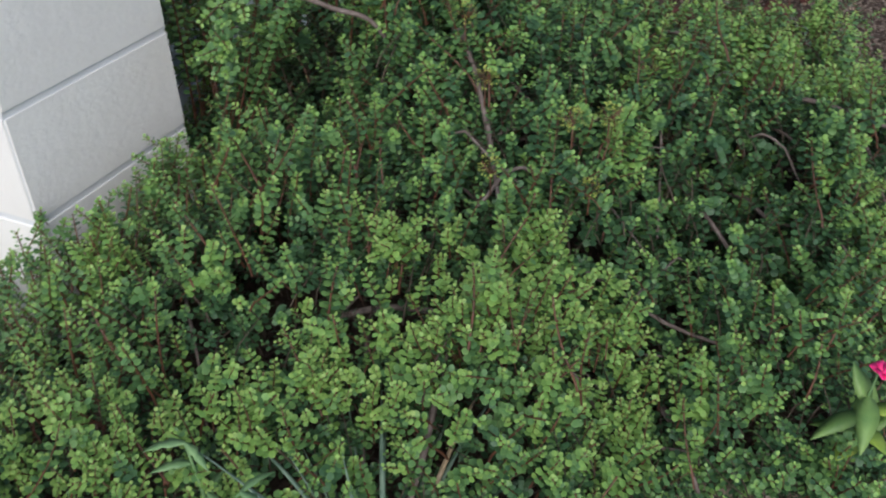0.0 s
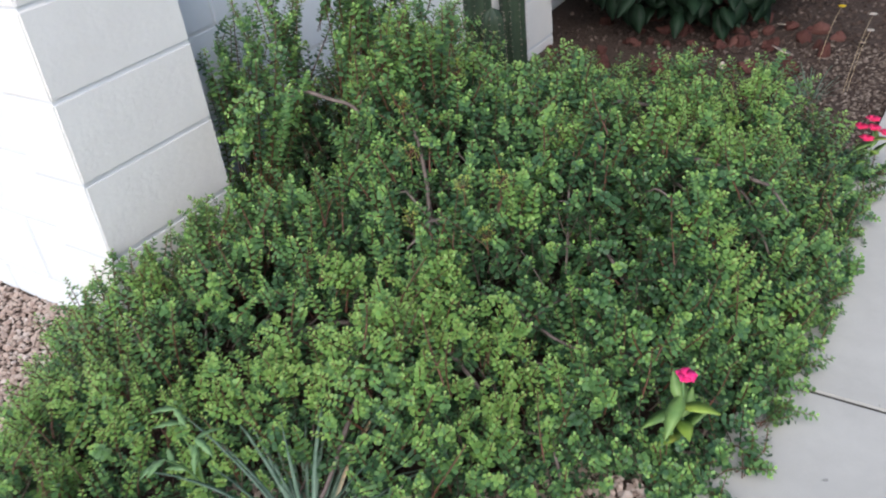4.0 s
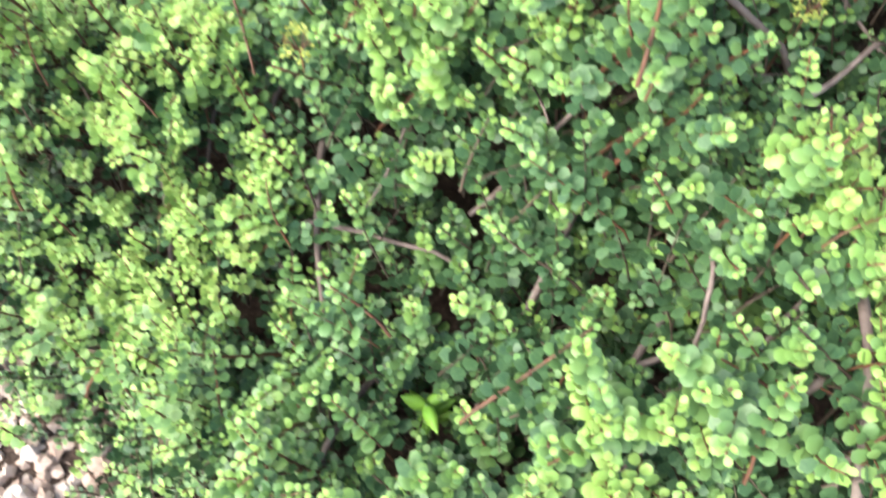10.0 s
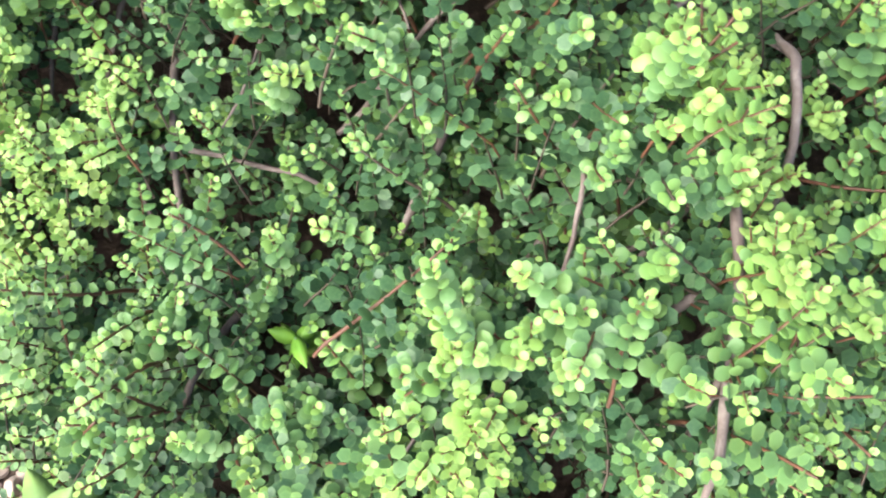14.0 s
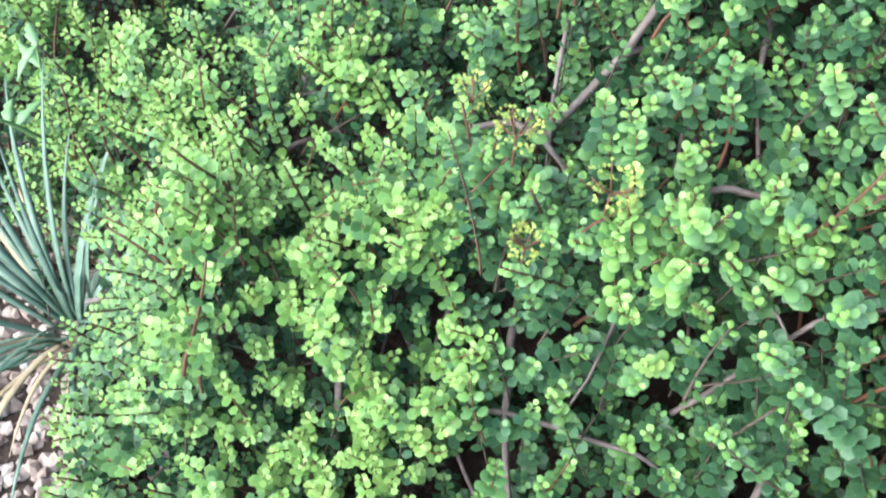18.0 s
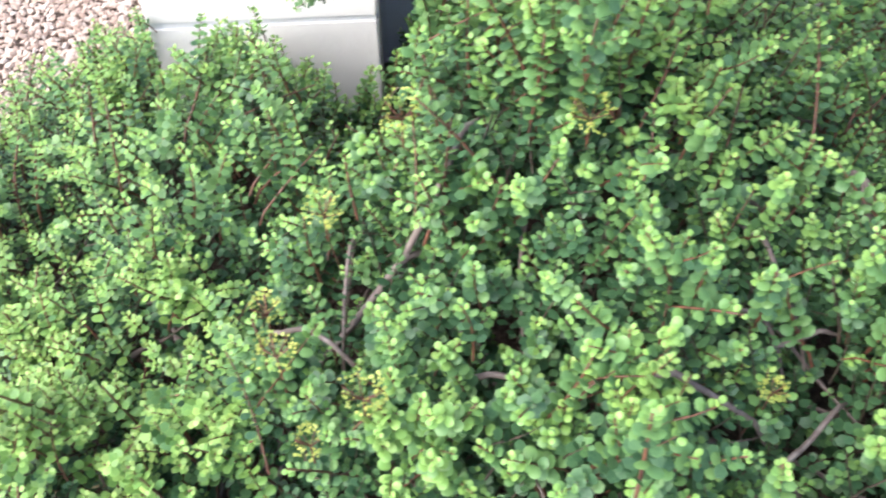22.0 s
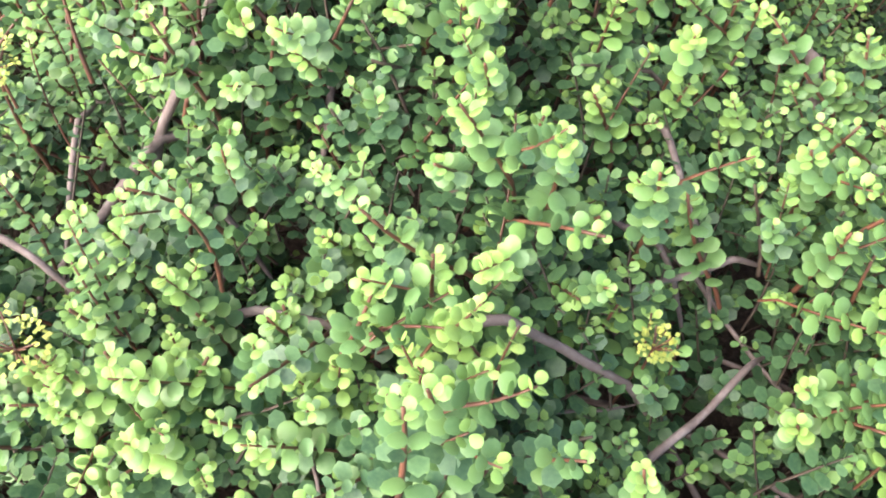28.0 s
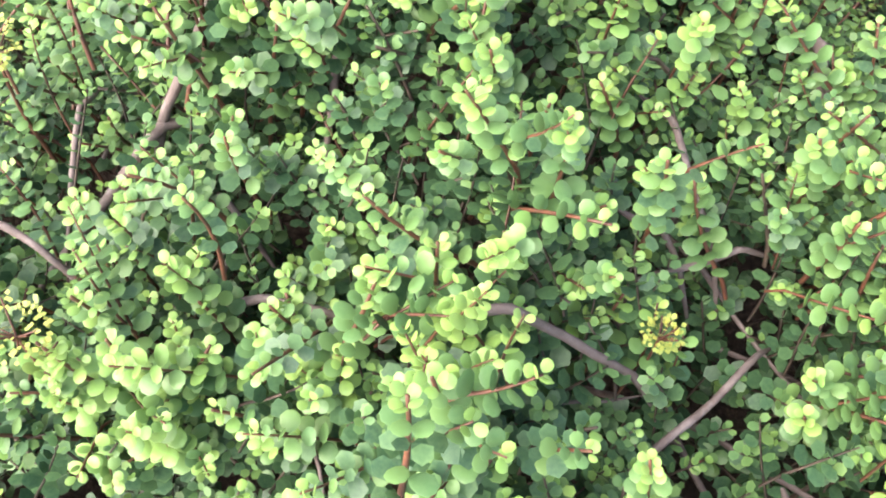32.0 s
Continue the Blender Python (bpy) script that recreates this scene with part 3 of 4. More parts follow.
def scatter(count, depth0, depth1, length0, length1, grow, youth, upward, gaps, deep=False, mid=0.9, west=-0.72, east=1.8, south=-1.48, north=0.22):
    made = 0
    while made < count:
        x, y = rs.uniform(west, east), rs.uniform(south, north)
        d = edge_distance(x, y)
        if d < 0.0 or in_wall(x, y) or (x > 1.2 and rs.random() < 0.4):
            continue
        gap = noise.noise(Vector((x * 6.5, y * 6.5, 9.0)))
        if gap < gaps and rs.random() < (0.8 if x > 0.45 else 0.35):
            continue
        if math.hypot(x + 0.255, y + 0.765) < 0.095:
            continue
        if not deep and (math.hypot(x - 0.222, y + 1.30) < 0.062 or math.hypot(x - 0.433, y + 1.135) < 0.045):
            continue
        if not deep and beside_bare(x, y) < 0.010 and rs.random() < 0.6:
            continue
        clump = max(0.08, min(1.4, 0.40 + 0.30 * max(0.0, min(1.0, (0.25 - x) / 0.3)) + 1.2 * noise.noise(Vector((x * 5.5, y * 5.5, 20.0))) + 1.1 * patches(x, y, CROWNS) - 0.7 * patches(x, y, HOLLOWS)))
        n = slope(x, y)
        if rs.random() > 0.42 / max(0.42, n.z):
            continue
        top = bush_top(x, y)
        if rs.random() < 0.64:
            top = min(top, wood_level(x, y))
        top -= rs.uniform(depth0, min(depth1, max(depth0 + 0.01, top - GROUND - 0.03)) if deep else depth1)
        way = n * 0.75 + Vector((0, 0, upward)) + Vector((rs.gauss(0, 0.45), rs.gauss(0, 0.45), rs.gauss(0, 0.2)))
        ln = rs.uniform(length0, length1)
        way.normalize()
        tip = Vector((x, y, max(top, GROUND + 0.03)))
        base = tip - way * ln
        if base.z < GROUND + 0.005:
            base.z = GROUND + 0.005
        if in_wall(base.x, base.y):
            continue
        shoot(base, tip - base, max(0.04, (tip - base).length), grow * rs.uniform(0.8, 1.10), youth * clump, rs.choice((0.0012, 0.0015, 0.0018, 0.0021)) if not deep else 0.0013, deep=deep, mid=mid)
        made += 1


scatter(2450, -0.052, 0.040, 0.06, 0.14, 0.0155, 0.85, 0.50, -0.10, False, 0.95)
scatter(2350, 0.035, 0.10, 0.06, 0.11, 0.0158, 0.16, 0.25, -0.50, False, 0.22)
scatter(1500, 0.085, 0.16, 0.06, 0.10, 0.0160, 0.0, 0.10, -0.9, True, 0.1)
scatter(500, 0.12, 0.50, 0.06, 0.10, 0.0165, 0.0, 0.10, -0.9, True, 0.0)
# dense fresh tips on the crowns
for cx, cy, r in CROWNS:
    for _ in range(int(5200 * r * r)):
        x, y = rs.gauss(cx, r * 0.55), rs.gauss(cy, r * 0.55)
        if in_wall(x, y) or edge_distance(x, y) < 0.03:
            continue
        way = (slope(x, y) * 0.8 + Vector((rs.gauss(0, 0.4), rs.gauss(0, 0.4), 0.4))).normalized()
        ln = rs.uniform(0.04, 0.075)
        shoot(Vector((x, y, bush_top(x, y) + rs.uniform(-0.02, 0.012))) - way * ln, way, ln, rs.uniform(0.0130, 0.0155), 1.5, 0.0014, mid=0.95)
# a closer carpet of shoots, coloured dark for shade, where the mound is thin
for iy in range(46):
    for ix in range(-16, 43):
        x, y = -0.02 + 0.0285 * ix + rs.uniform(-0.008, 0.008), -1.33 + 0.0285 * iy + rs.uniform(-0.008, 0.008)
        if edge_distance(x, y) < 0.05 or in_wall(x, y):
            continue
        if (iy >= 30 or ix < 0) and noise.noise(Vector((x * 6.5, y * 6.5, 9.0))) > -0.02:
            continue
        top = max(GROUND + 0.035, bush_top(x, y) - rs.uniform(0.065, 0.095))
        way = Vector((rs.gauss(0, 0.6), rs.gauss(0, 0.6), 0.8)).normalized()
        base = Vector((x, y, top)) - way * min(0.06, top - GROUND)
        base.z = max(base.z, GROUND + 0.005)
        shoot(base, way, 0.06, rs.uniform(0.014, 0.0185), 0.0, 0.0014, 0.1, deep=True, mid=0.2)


def upright(cx, cy, sx, sy, count, h0, h1, low=0.1):
    """Long leafy shoots that stand clear of the mound."""
    for _ in range(count):
        x, y = rs.gauss(cx, sx), min(rs.gauss(cy, sy), 0.17)
        if in_wall(x, y):
            continue
        z = bush_top(x, y) - 0.08
        way = Vector((rs.gauss(0, 0.22), rs.gauss(0, 0.22) - 0.06, 1))
        if x < 0.56 and y > -0.25:
            way.x = abs(way.x)
        tall = rs.uniform(h0, h1)
        # side shoots break the line of the long ones
        for _ in range(int(tall / 0.05)):
            f = rs.uniform(0.15 + low, 0.9) * tall
            side = way.normalized() * 0.7 + Vector((rs.gauss(0, 0.7), rs.gauss(0, 0.6) - 0.15, 0.1))
            shoot(Vector((x, y, z)) + way.normalized() * f, side, rs.uniform(0.035, 0.065), 0.0155, 0.35, 0.0014, 0.1, 0.3, mid=0.8)
        shoot((x, y, z), way, tall, 0.0155, 0.5, 0.0022, low, 0.35, mid=0.85)


# bunches beside the pier and before the wall: place, reach, count and height of their tips
for cx, cy, reach, count, tip in ((0.460, -0.04, 0.022, 7, 0.68), (0.575, -0.10, 0.025, 8, 0.80), (0.63, -0.26, 0.030, 7, 0.76), (0.80, -0.13, 0.040, 14, 0.78), (0.90, -0.19, 0.030, 8, 0.62),
                                  (1.05, -0.27, 0.040, 10, 0.50), (1.16, -0.09, 0.040, 11, 0.42), (1.26, -0.19, 0.040, 9, 0.38), (0.68, 0.08, 0.04, 6, 0.62), (0.50, 0.08, 0.03, 6, 0.56)):
    clear = tip + 0.08 - bush_top(cx, cy)
    upright(cx, cy, reach, reach, count, 0.65 * clear, clear, 0.32 if cx < 0.7 else 0.15)
upright(0.53, -0.42, 0.04, 0.05, 6, 0.14, 0.22)
upright(0.61, -0.56, 0.04, 0.04, 8, 0.12, 0.20)
upright(0.50, -0.62, 0.05, 0.06, 8, 0.10, 0.15)
upright(0.72, -0.75, 0.16, 0.10, 12, 0.08, 0.12)
upright(1.15, -0.75, 0.16, 0.16, 12, 0.10, 0.15)
upright(0.10, -0.12, 0.12, 0.04, 26, 0.08, 0.14)
upright(0.30, -0.13, 0.07, 0.03, 20, 0.10, 0.16)
upright(-0.10, 0.08, 0.05, 0.05, 10, 0.12, 0.18)
upright(-0.08, 0.15, 0.04, 0.04, 8, 0.10, 0.15)
# low runners that creep out over the walkway
for i in range(26):
    x, a = -0.02 + 1.6 * i / 26 + rs.uniform(-0.04, 0.04), rs.uniform(235, 325)
    y = -1.39 - 0.04 * math.sin(x * 5)
    w = Vector((math.cos(radians(a)), math.sin(radians(a)), rs.uniform(-0.02, 0.10)))
    ln = rs.uniform(0.06, 0.12) if rs.random() < 0.75 else rs.uniform(0.12, 0.15)
    b0 = Vector((x, y, WALK_TOP + 0.022)) - w * 0.05
    shoot(b0, w, ln, 0.0155, 0.25, 0.0017, 0.1, 0.12)
    for _ in range(3):
        u = w + Vector((rs.gauss(0, 0.7), rs.gauss(0, 0.7), rs.uniform(0.1, 0.7)))
        shoot(b0 + w * ln * rs.uniform(0.2, 0.6), u, rs.uniform(0.035, 0.06), 0.0145, 0.3, 0.0014, 0.1, 0.2)
# a leafy branch that hangs across the face of the pier
for i in range(26):
    f = i / 25
    p = Vector((0.44 - 0.13 * f, -0.13 - 0.05 * f, 0.46 - 0.04 * f - 0.03 * f * f)) + Vector((rs.gauss(0, 0.016), rs.uniform(-0.02, 0.005), rs.gauss(0, 0.02)))
    shoot(p, Vector((-0.8 + rs.gauss(0, 0.4), -0.2 + rs.gauss(0, 0.3), -0.3 + rs.gauss(0, 0.3))), rs.uniform(0.035, 0.06), 0.0160, 0.35, 0.0016, 0.05, 0.2, mid=0.9)

# rows of small leaves along grey twigs
for a, b in (((0.859, -0.744, 0.297), (0.824, -0.666, 0.362)), ((0.838, -0.752, 0.292), (0.806, -0.735, 0.322)), ((0.348, -0.724, 0.262), (0.362, -0.618, 0.332)), ((0.560, -1.085, 0.120), (0.562, -1.020, 0.165))):
    shoot(a, Vector(b) - Vector(a), (Vector(b) - Vector(a)).length * 1.1, 0.0115, 0.0, 0.0016, 0.05, 0.1, mid=0.3)

bush = empty("elephant_bush", 0.6, -0.4, GROUND)
tagged(bush, "wide low bush with small round green leaves on red stems", "bush")
frames4 = np.array([[list(c) for c in f] for f in leaf_frames])          # n, 4 columns, 3
kinds = np.array(leaf_kind)
ox, oy = frames4[:, 3, 0], frames4[:, 3, 1]
nearest = np.where((ox > 0.45) & (ox < 0.95) & (oy > -1.05) & (oy < -0.55) & (frames4[:, 3, 2] > 0.20) & (kinds == 2))[0]
pick = nearest[:: max(1, len(nearest) // 290)][:290]
rest = np.ones(len(kinds), bool)
rest[pick] = False


def rimmed(me, sides, verts, count=1):
    """Marks the outer ring of every leaf, for its paler edge."""
    one = np.zeros(verts)
    one[:sides] = 1.0
    one[-sides - 1:-1] = 1.0
    me.attributes.new("rim", "FLOAT", "POINT").data.foreach_set("value", np.tile(one, count))
    return me


def foliage(sel, lv, lt):
    f = frames4[sel]
    v = np.einsum("vk,nkc->nvc", lv, f[:, :3, :]) + f[:, None, 3, :]
    t = lt[None] + (np.arange(len(f)) * len(lv))[:, None, None]
    return v.reshape(-1, 3), t.reshape(-1, 3), np.repeat(kinds[sel], len(lt))


def under(ob, parent):
    ob.parent = parent
    ob.matrix_parent_inverse = parent.matrix_basis.inverted()
    return ob


deep_mask = np.array(leaf_deep)
close = ~deep_mask & (ox > 0.25) & (ox < 1.10) & (oy > -1.25) & (oy < -0.50) & (kinds > 0)
core = deep_mask & (ox > 0.30) & (ox < 1.05) & (oy > -1.15) & (oy < -0.50)
coarse = (deep_mask & ~core) | (ox > 1.08) | (oy > -0.10) | (ox < -0.32)
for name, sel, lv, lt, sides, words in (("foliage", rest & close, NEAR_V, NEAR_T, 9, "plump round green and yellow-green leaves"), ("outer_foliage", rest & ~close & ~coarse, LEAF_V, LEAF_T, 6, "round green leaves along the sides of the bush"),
                                 ("inner_foliage", rest & ~close & coarse, DEEP_V, DEEP_T, 5, "dark green leaves inside the bush, deepened in colour for shade")):
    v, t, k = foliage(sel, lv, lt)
    me = rimmed(tri_mesh(name, v, t, [leaf_old_shaded, leaf_mid, leaf_young, leaf_lime], k), sides, len(lv), int(sel.sum()))
    tagged(under(new(name, me), bush), words, kind="stuff")
sv, st = joined(stem_items)
stems = tagged(under(new("stem", tri_mesh("stem", np.array([list(p) for p in sv]), np.array(st), [stem_red])), bush), "thin red-brown leafy stems", kind="stuff")

sv, st = joined(inner_stems)
tagged(under(new("inner_stem", tri_mesh("inner_stem", np.array([list(p) for p in sv]), np.array(st), [stem_shaded])), bush), "thin stems inside the bush, dull brown to stand for shade", kind="stuff")

# woody branches that wander out under the leaves
rw = random.Random(4)


def branch(x, y, heading, length, r0):
    pts, rad, n = [], [], 14
    h = heading
    for i in range(n + 1):
        f = i / n
        z = min(bush_top(x, y) - 0.105 - 0.03 * math.sin(f * 3), GROUND + 0.08 + 1.8 * f)
        pts.append((x, y, max(z, GROUND + 0.01)))
        rad.append(r0 * (1 - 0.72 * f) * rw.uniform(0.9, 1.12))
        h += rw.gauss(0, 0.06)
        x, y = x + math.cos(h) * length / n, y + math.sin(h) * length / n
        if edge_distance(x, y) < 0.04:
            break
    if len(pts) > 4:
        for _ in range(6):
            zs = [p[2] for p in pts]
            pts = [(p[0], p[1], (zs[max(0, k - 1)] + zs[k] + zs[min(len(zs) - 1, k + 1)]) / 3) for k, p in enumerate(pts)]
        under(mesh_part("branch", tube(pts, rad, 8), [bark]), bush)


for i in range(60):
    bx, by = rw.uniform(-0.2, 1.5), rw.uniform(-1.15, 0.1)
    if not in_wall(bx, by):
        branch(bx, by, math.atan2(by + 0.3, bx - 0.65) + rw.gauss(0, 0.8), rw.uniform(0.25, 0.6), rw.choice((0.003, 0.004, 0.005, 0.0065)))

for a, b, r in LOW_WOOD + HIGH_WOOD:
    # each dives into the leaves at both ends and bows a little between them
    a, b, n = Vector(a), Vector(b), 18
    along = b - a
    over = 0.05 / along.length
    bow, turn = rw.uniform(-0.03, 0.03), Vector((-along.y, along.x, 0))
    pts, rad = [], []
    for i in range(n + 1):
        f = -over + (1 + 2 * over) * i / n
        q = a + along * f + turn * (bow * math.sin(f * 3) + 0.02 * noise.noise(Vector((f * 2.2, a.x * 9, 2.0))))
        q.z += 0.004 * noise.noise(Vector((f * 3, a.y * 9, 6.0))) - 0.9 * max(0.0, -f, f - 1.0) * along.length
        q.z = max(GROUND + 0.01, q.z)
        pts.append(q)
        rad.append(0.82 * r * (1.1 - 0.3 * i / n) * min(1.0, 0.35 + 0.25 * i, 0.35 + 0.25 * (n - i)) * rw.uniform(0.92, 1.08))
    under(mesh_part("branch", tube(pts, rad, 9), [bark]), bush)

# clusters of tiny buds on the tips
bud_shape = leaf_shape(4)
for cx, cy, cz, r in ((0.621, -0.608, 0.510, 0.026), (0.344, -0.659, 0.440, 0.020), (0.429, -0.590, 0.505, 0.024), (0.379, -0.851, 0.398, 0.022), (0.319, -0.846, 0.300, 0.018),
                      (0.301, -0.815, 0.420, 0.020), (0.270, -0.700, 0.330, 0.020), (0.790, -0.835, 0.330, 0.014)):
    bv, bt, n = [], [], 0
    for _ in range(90):
        d = Vector((rw.gauss(0, 1), rw.gauss(0, 1), rw.gauss(0.2, 0.8))).normalized()
        q = Vector((cx, cy, cz)) + d * r * rw.uniform(0.5, 1.0)
        size = rw.uniform(0.0030, 0.0048)
        m = np.array(d.to_track_quat("Y", "Z").to_matrix()) * size
        bv.append(bud_shape[0] @ m.T + np.array(q))
        bt.append(bud_shape[1] + n)
        n += len(bud_shape[0])
    under(new("bud_head", rimmed(tri_mesh("bud_head", np.concatenate(bv), np.concatenate(bt), [bud_mat]), 4, len(bud_shape[0]), 90)), bush)
    twig = [tube([(cx, cy, cz - 0.05), (cx, cy, cz - 0.01)], [0.0013, 0.0011], 5)]
    for _ in range(9):
        d = Vector((rw.gauss(0, 1), rw.gauss(0, 1), abs(rw.gauss(0.4, 0.6)))).normalized() * r
        twig.append(tube([(cx, cy, cz - 0.012), Vector((cx, cy, cz)) + d * 0.85], [0.0008, 0.0006], 4))
    under(mesh_part("bud_twig", joined(twig), [stem_red]), bush)

# the nearest young leaves, each a piece of its own
piece_mesh = rimmed(tri_mesh("leaf", NEAR_V, NEAR_T, [leaf_young_piece]), 9, len(NEAR_V))
for i in pick:
    f = frames4[i]
    o = new("leaf", piece_mesh)
    m = Matrix([[f[0][r], f[1][r], f[2][r], f[3][r]] for r in range(3)] + [[0, 0, 0, 1]])
    o.parent = bush
    o.matrix_parent_inverse = bush.matrix_basis.inverted()
    o.matrix_basis = m

# ---- other plants and loose things ----
rp = random.Random(23)


def blade(base, heading, length, rise, droop, width, fold=0.35, seg=8):
    """A long grass blade that climbs, then bends over: places and triangles, folded along its keel."""
    verts, tris = [], []
    d = Vector((math.cos(heading), math.sin(heading), 0))
    side = Vector((-d.y, d.x, 0))
    p, a = Vector(base), rise
    for i in range(seg + 1):
        f = i / seg
        w = width * (0.55 + 0.45 * min(1, f * 4)) * (1 - f ** 2.2) + 0.0003
        up = Vector((0, 0, 1)) * math.cos(a) - d * math.sin(a)
        for k, lift in ((-1, fold), (0, 0.0), (1, fold), (0, -0.25)):
            verts.append(p + side * (w * k) + up * (w * lift))
        a -= droop / seg
        p = p + (d * math.cos(a) + Vector((0, 0, math.sin(a)))) * (length / seg)
    for i in range(seg):
        for k in range(4):
            q, r = i * 4 + k, i * 4 + (k + 1) % 4
            tris += [(q, r, r + 4), (q, r + 4, q + 4)]
    return verts, tris


def broad(base, way, up, length, width, curl=0.15, lobes=0, seg=8, thick=0.0012):
    """A pointed leaf with a midrib fold, drooping tip and, if asked, lobed margins."""
    way, verts, tris = Vector(way).normalized(), [], []
    up = Vector(up)
    up = (up - way * up.dot(way)).normalized()
    side = way.cross(up)
    for i in range(seg + 1):
        f = i / seg
        w = width * math.sin(math.pi * min(1, 0.06 + 0.94 * f) ** 0.85) ** 0.9 + 0.0004
        if lobes:
            w *= 0.55 + 0.45 * abs(math.cos(f * math.pi * lobes))
        p = Vector(base) + way * (length * f) - up * (curl * length * f * f)
        for k, lift in ((-1, 0.22), (0, 0.0), (1, 0.22)):
            verts.append(p + side * (w * k) + up * (w * lift))
        verts.append(p - up * (thick + 0.1 * w))
    for i in range(seg):
        for k in range(4):
            q, r = i * 4 + k, i * 4 + (k + 1) % 4
            tris += [(q, r, r + 4), (q, r + 4, q + 4)]
    return verts, tris


# tufted grass-like plant with grey-green blades
tuft = empty("tufted_grass", -0.242, -0.756, GROUND - 0.038)
tagged(tuft, "clump of long grey-green strap leaves growing from gravel", "grass clump")
for i in range(70):
    a = rp.uniform(0, 2 * math.pi)
    if math.cos(a - 3.9) > 0.3 and rp.random() < 0.6:
        a += math.pi * rp.uniform(0.6, 1.4)
    r = rp.uniform(0.0, 0.030)
    lean, ln = (rp.uniform(0.85, 1.45), rp.uniform(0.22, 0.42)) if i < 58 else (rp.uniform(0.35, 0.8), rp.uniform(0.30, 0.42))
    if i >= 58:
        a = rp.gauss(2.5, 0.45)
    vt = blade((-0.242 + r * math.cos(a), -0.756 + r * math.sin(a), GROUND - 0.042), a + rp.gauss(0, 0.35), ln, lean, rp.uniform(0.3, 2.0), rp.uniform(0.0034, 0.0056))
    under(mesh_part("blade", vt, [blade_mat if rp.random() < 0.88 else dry_mat]), tuft)
for i in range(7):
    a = rp.uniform(-1.2, 0.3)
    vt = blade((-0.215, -0.79, GROUND - 0.020), a, rp.uniform(0.16, 0.30), 0.25, 0.5, 0.0018)
    under(mesh_part("dry_blade", vt, [dry_mat], None, "dry straw-coloured blade"), tuft)

# small tuft by the walkway
small = empty("grass_tuft", 2.0, -1.1, GROUND)
tagged(small, "small thin green grass tuft on brown soil", "grass tuft")
for i in range(26):
    a = rp.uniform(0, 2 * math.pi)
    under(mesh_part("blade", blade((2.0 + 0.03 * math.cos(a), -1.1 + 0.03 * math.sin(a), GROUND - 0.004), a, rp.uniform(0.07, 0.15), rp.uniform(1.0, 1.5), 0.8, 0.0015), [blade_mat]), small)

# lobed weed that leans out of the bush
weed = empty("lobed_weed", -0.28, -0.53, GROUND)
tagged(weed, "soft green weed with lobed leaves growing through the bush", "weed")
for k, (hx, hy, ln) in enumerate(((-0.5, -0.35, 0.25), (-0.2, -0.5, 0.27), (0.1, 0.2, 0.24))):
    pts = [Vector((-0.28, -0.53, GROUND)) + Vector((hx * ln * f * f * 0.7, hy * ln * f * f * 0.7, ln * f)) for f in [i / 8 for i in range(9)]]
    stalk = under(mesh_part("stalk", tube(pts, [0.0032 - 0.0002 * i for i in range(9)], 6), [weed_mat]), weed)
    for i in (5, 7, 8, 8):
        a = rp.uniform(0, 2 * math.pi)
        way = Vector((math.cos(a) + hx * 0.5, math.sin(a) + hy * 0.5, rp.uniform(0.0, 0.5)))
        under(mesh_part("leaf", broad(pts[i], way, (0, 0, 1), rp.uniform(0.038, 0.06), rp.uniform(0.006, 0.010), 0.4, 3), [weed_mat]), stalk)


def flower_head(centre, mat, parent, r, petals=5):
    c = Vector(centre)
    bm = bmesh.new()
    bmesh.ops.create_icosphere(bm, subdivisions=2, radius=r * 0.13, matrix=pose(c.x, c.y, c.z + r * 0.05))
    head = under(part("flower_head", bm, pink_mat if mat is not yellow_mat else yellow_mat, None, smooth=True), parent)
    for k in range(petals):
        a = 2 * math.pi * k / petals + 0.3
        way = Vector((math.cos(a), math.sin(a) - 0.25, 0.28))
        under(mesh_part("petal", broad(c, way, (0, -0.3, 1), r, r * 0.62, 0.12, 0, 6, 0.0006), [mat]), head)


def periwinkle(name, label, x, y, ground_z, height, petal, heads, leaf_count, leaf_len):
    e = empty(name, x, y, ground_z)
    tagged(e, label, "flower")
    top = Vector((x, y, ground_z + height))
    pts = [Vector((x, y, ground_z - 0.005)).lerp(top, f) + Vector((0.012 * math.sin(f * 3), 0, 0)) for f in [i / 5 for i in range(6)]]
    stalk = under(mesh_part("stalk", tube(pts, [0.0024 - 0.0002 * i for i in range(6)], 6), [weed_mat]), e)
    for k in range(leaf_count):
        a = 2.4 * k + 0.4
        f = 0.35 + 0.5 * k / leaf_count
        way = Vector((math.cos(a), math.sin(a), (0.05, 0.5, 1.1)[k % 3]))
        p = Vector((x, y, ground_z + height * f))
        under(mesh_part("leaf", broad(p, way, (0, 0, 1), leaf_len * rp.uniform(0.8, 1.15), leaf_len * 0.21, 0.45 - 0.2 * (k % 3)), [broad_mat if k % 3 == 1 else leek_mat]), stalk)
    for dx, dy, dz in heads:
        flower_head((top.x + dx, top.y + dy, top.z + dz), petal, e, 0.021)
    return e


periwinkle("pink_flower", "bright pink flower over yellowing pointed leaves beside the walkway", 0.226, -1.296, GROUND, 0.235, pink_mat, ((0.0, -0.006, 0.005),), 10, 0.072)
periwinkle("red_flower", "cluster of red flowers at the edge of the walkway", 1.49, -1.38, GROUND, 0.17, red_mat, ((0, 0, 0), (0.035, 0.01, 0.01), (0.01, -0.03, -0.015), (-0.03, 0.01, -0.02), (0.02, 0.035, -0.01)), 8, 0.06)
sprig = empty("green_sprig", 0.433, -1.128, GROUND)
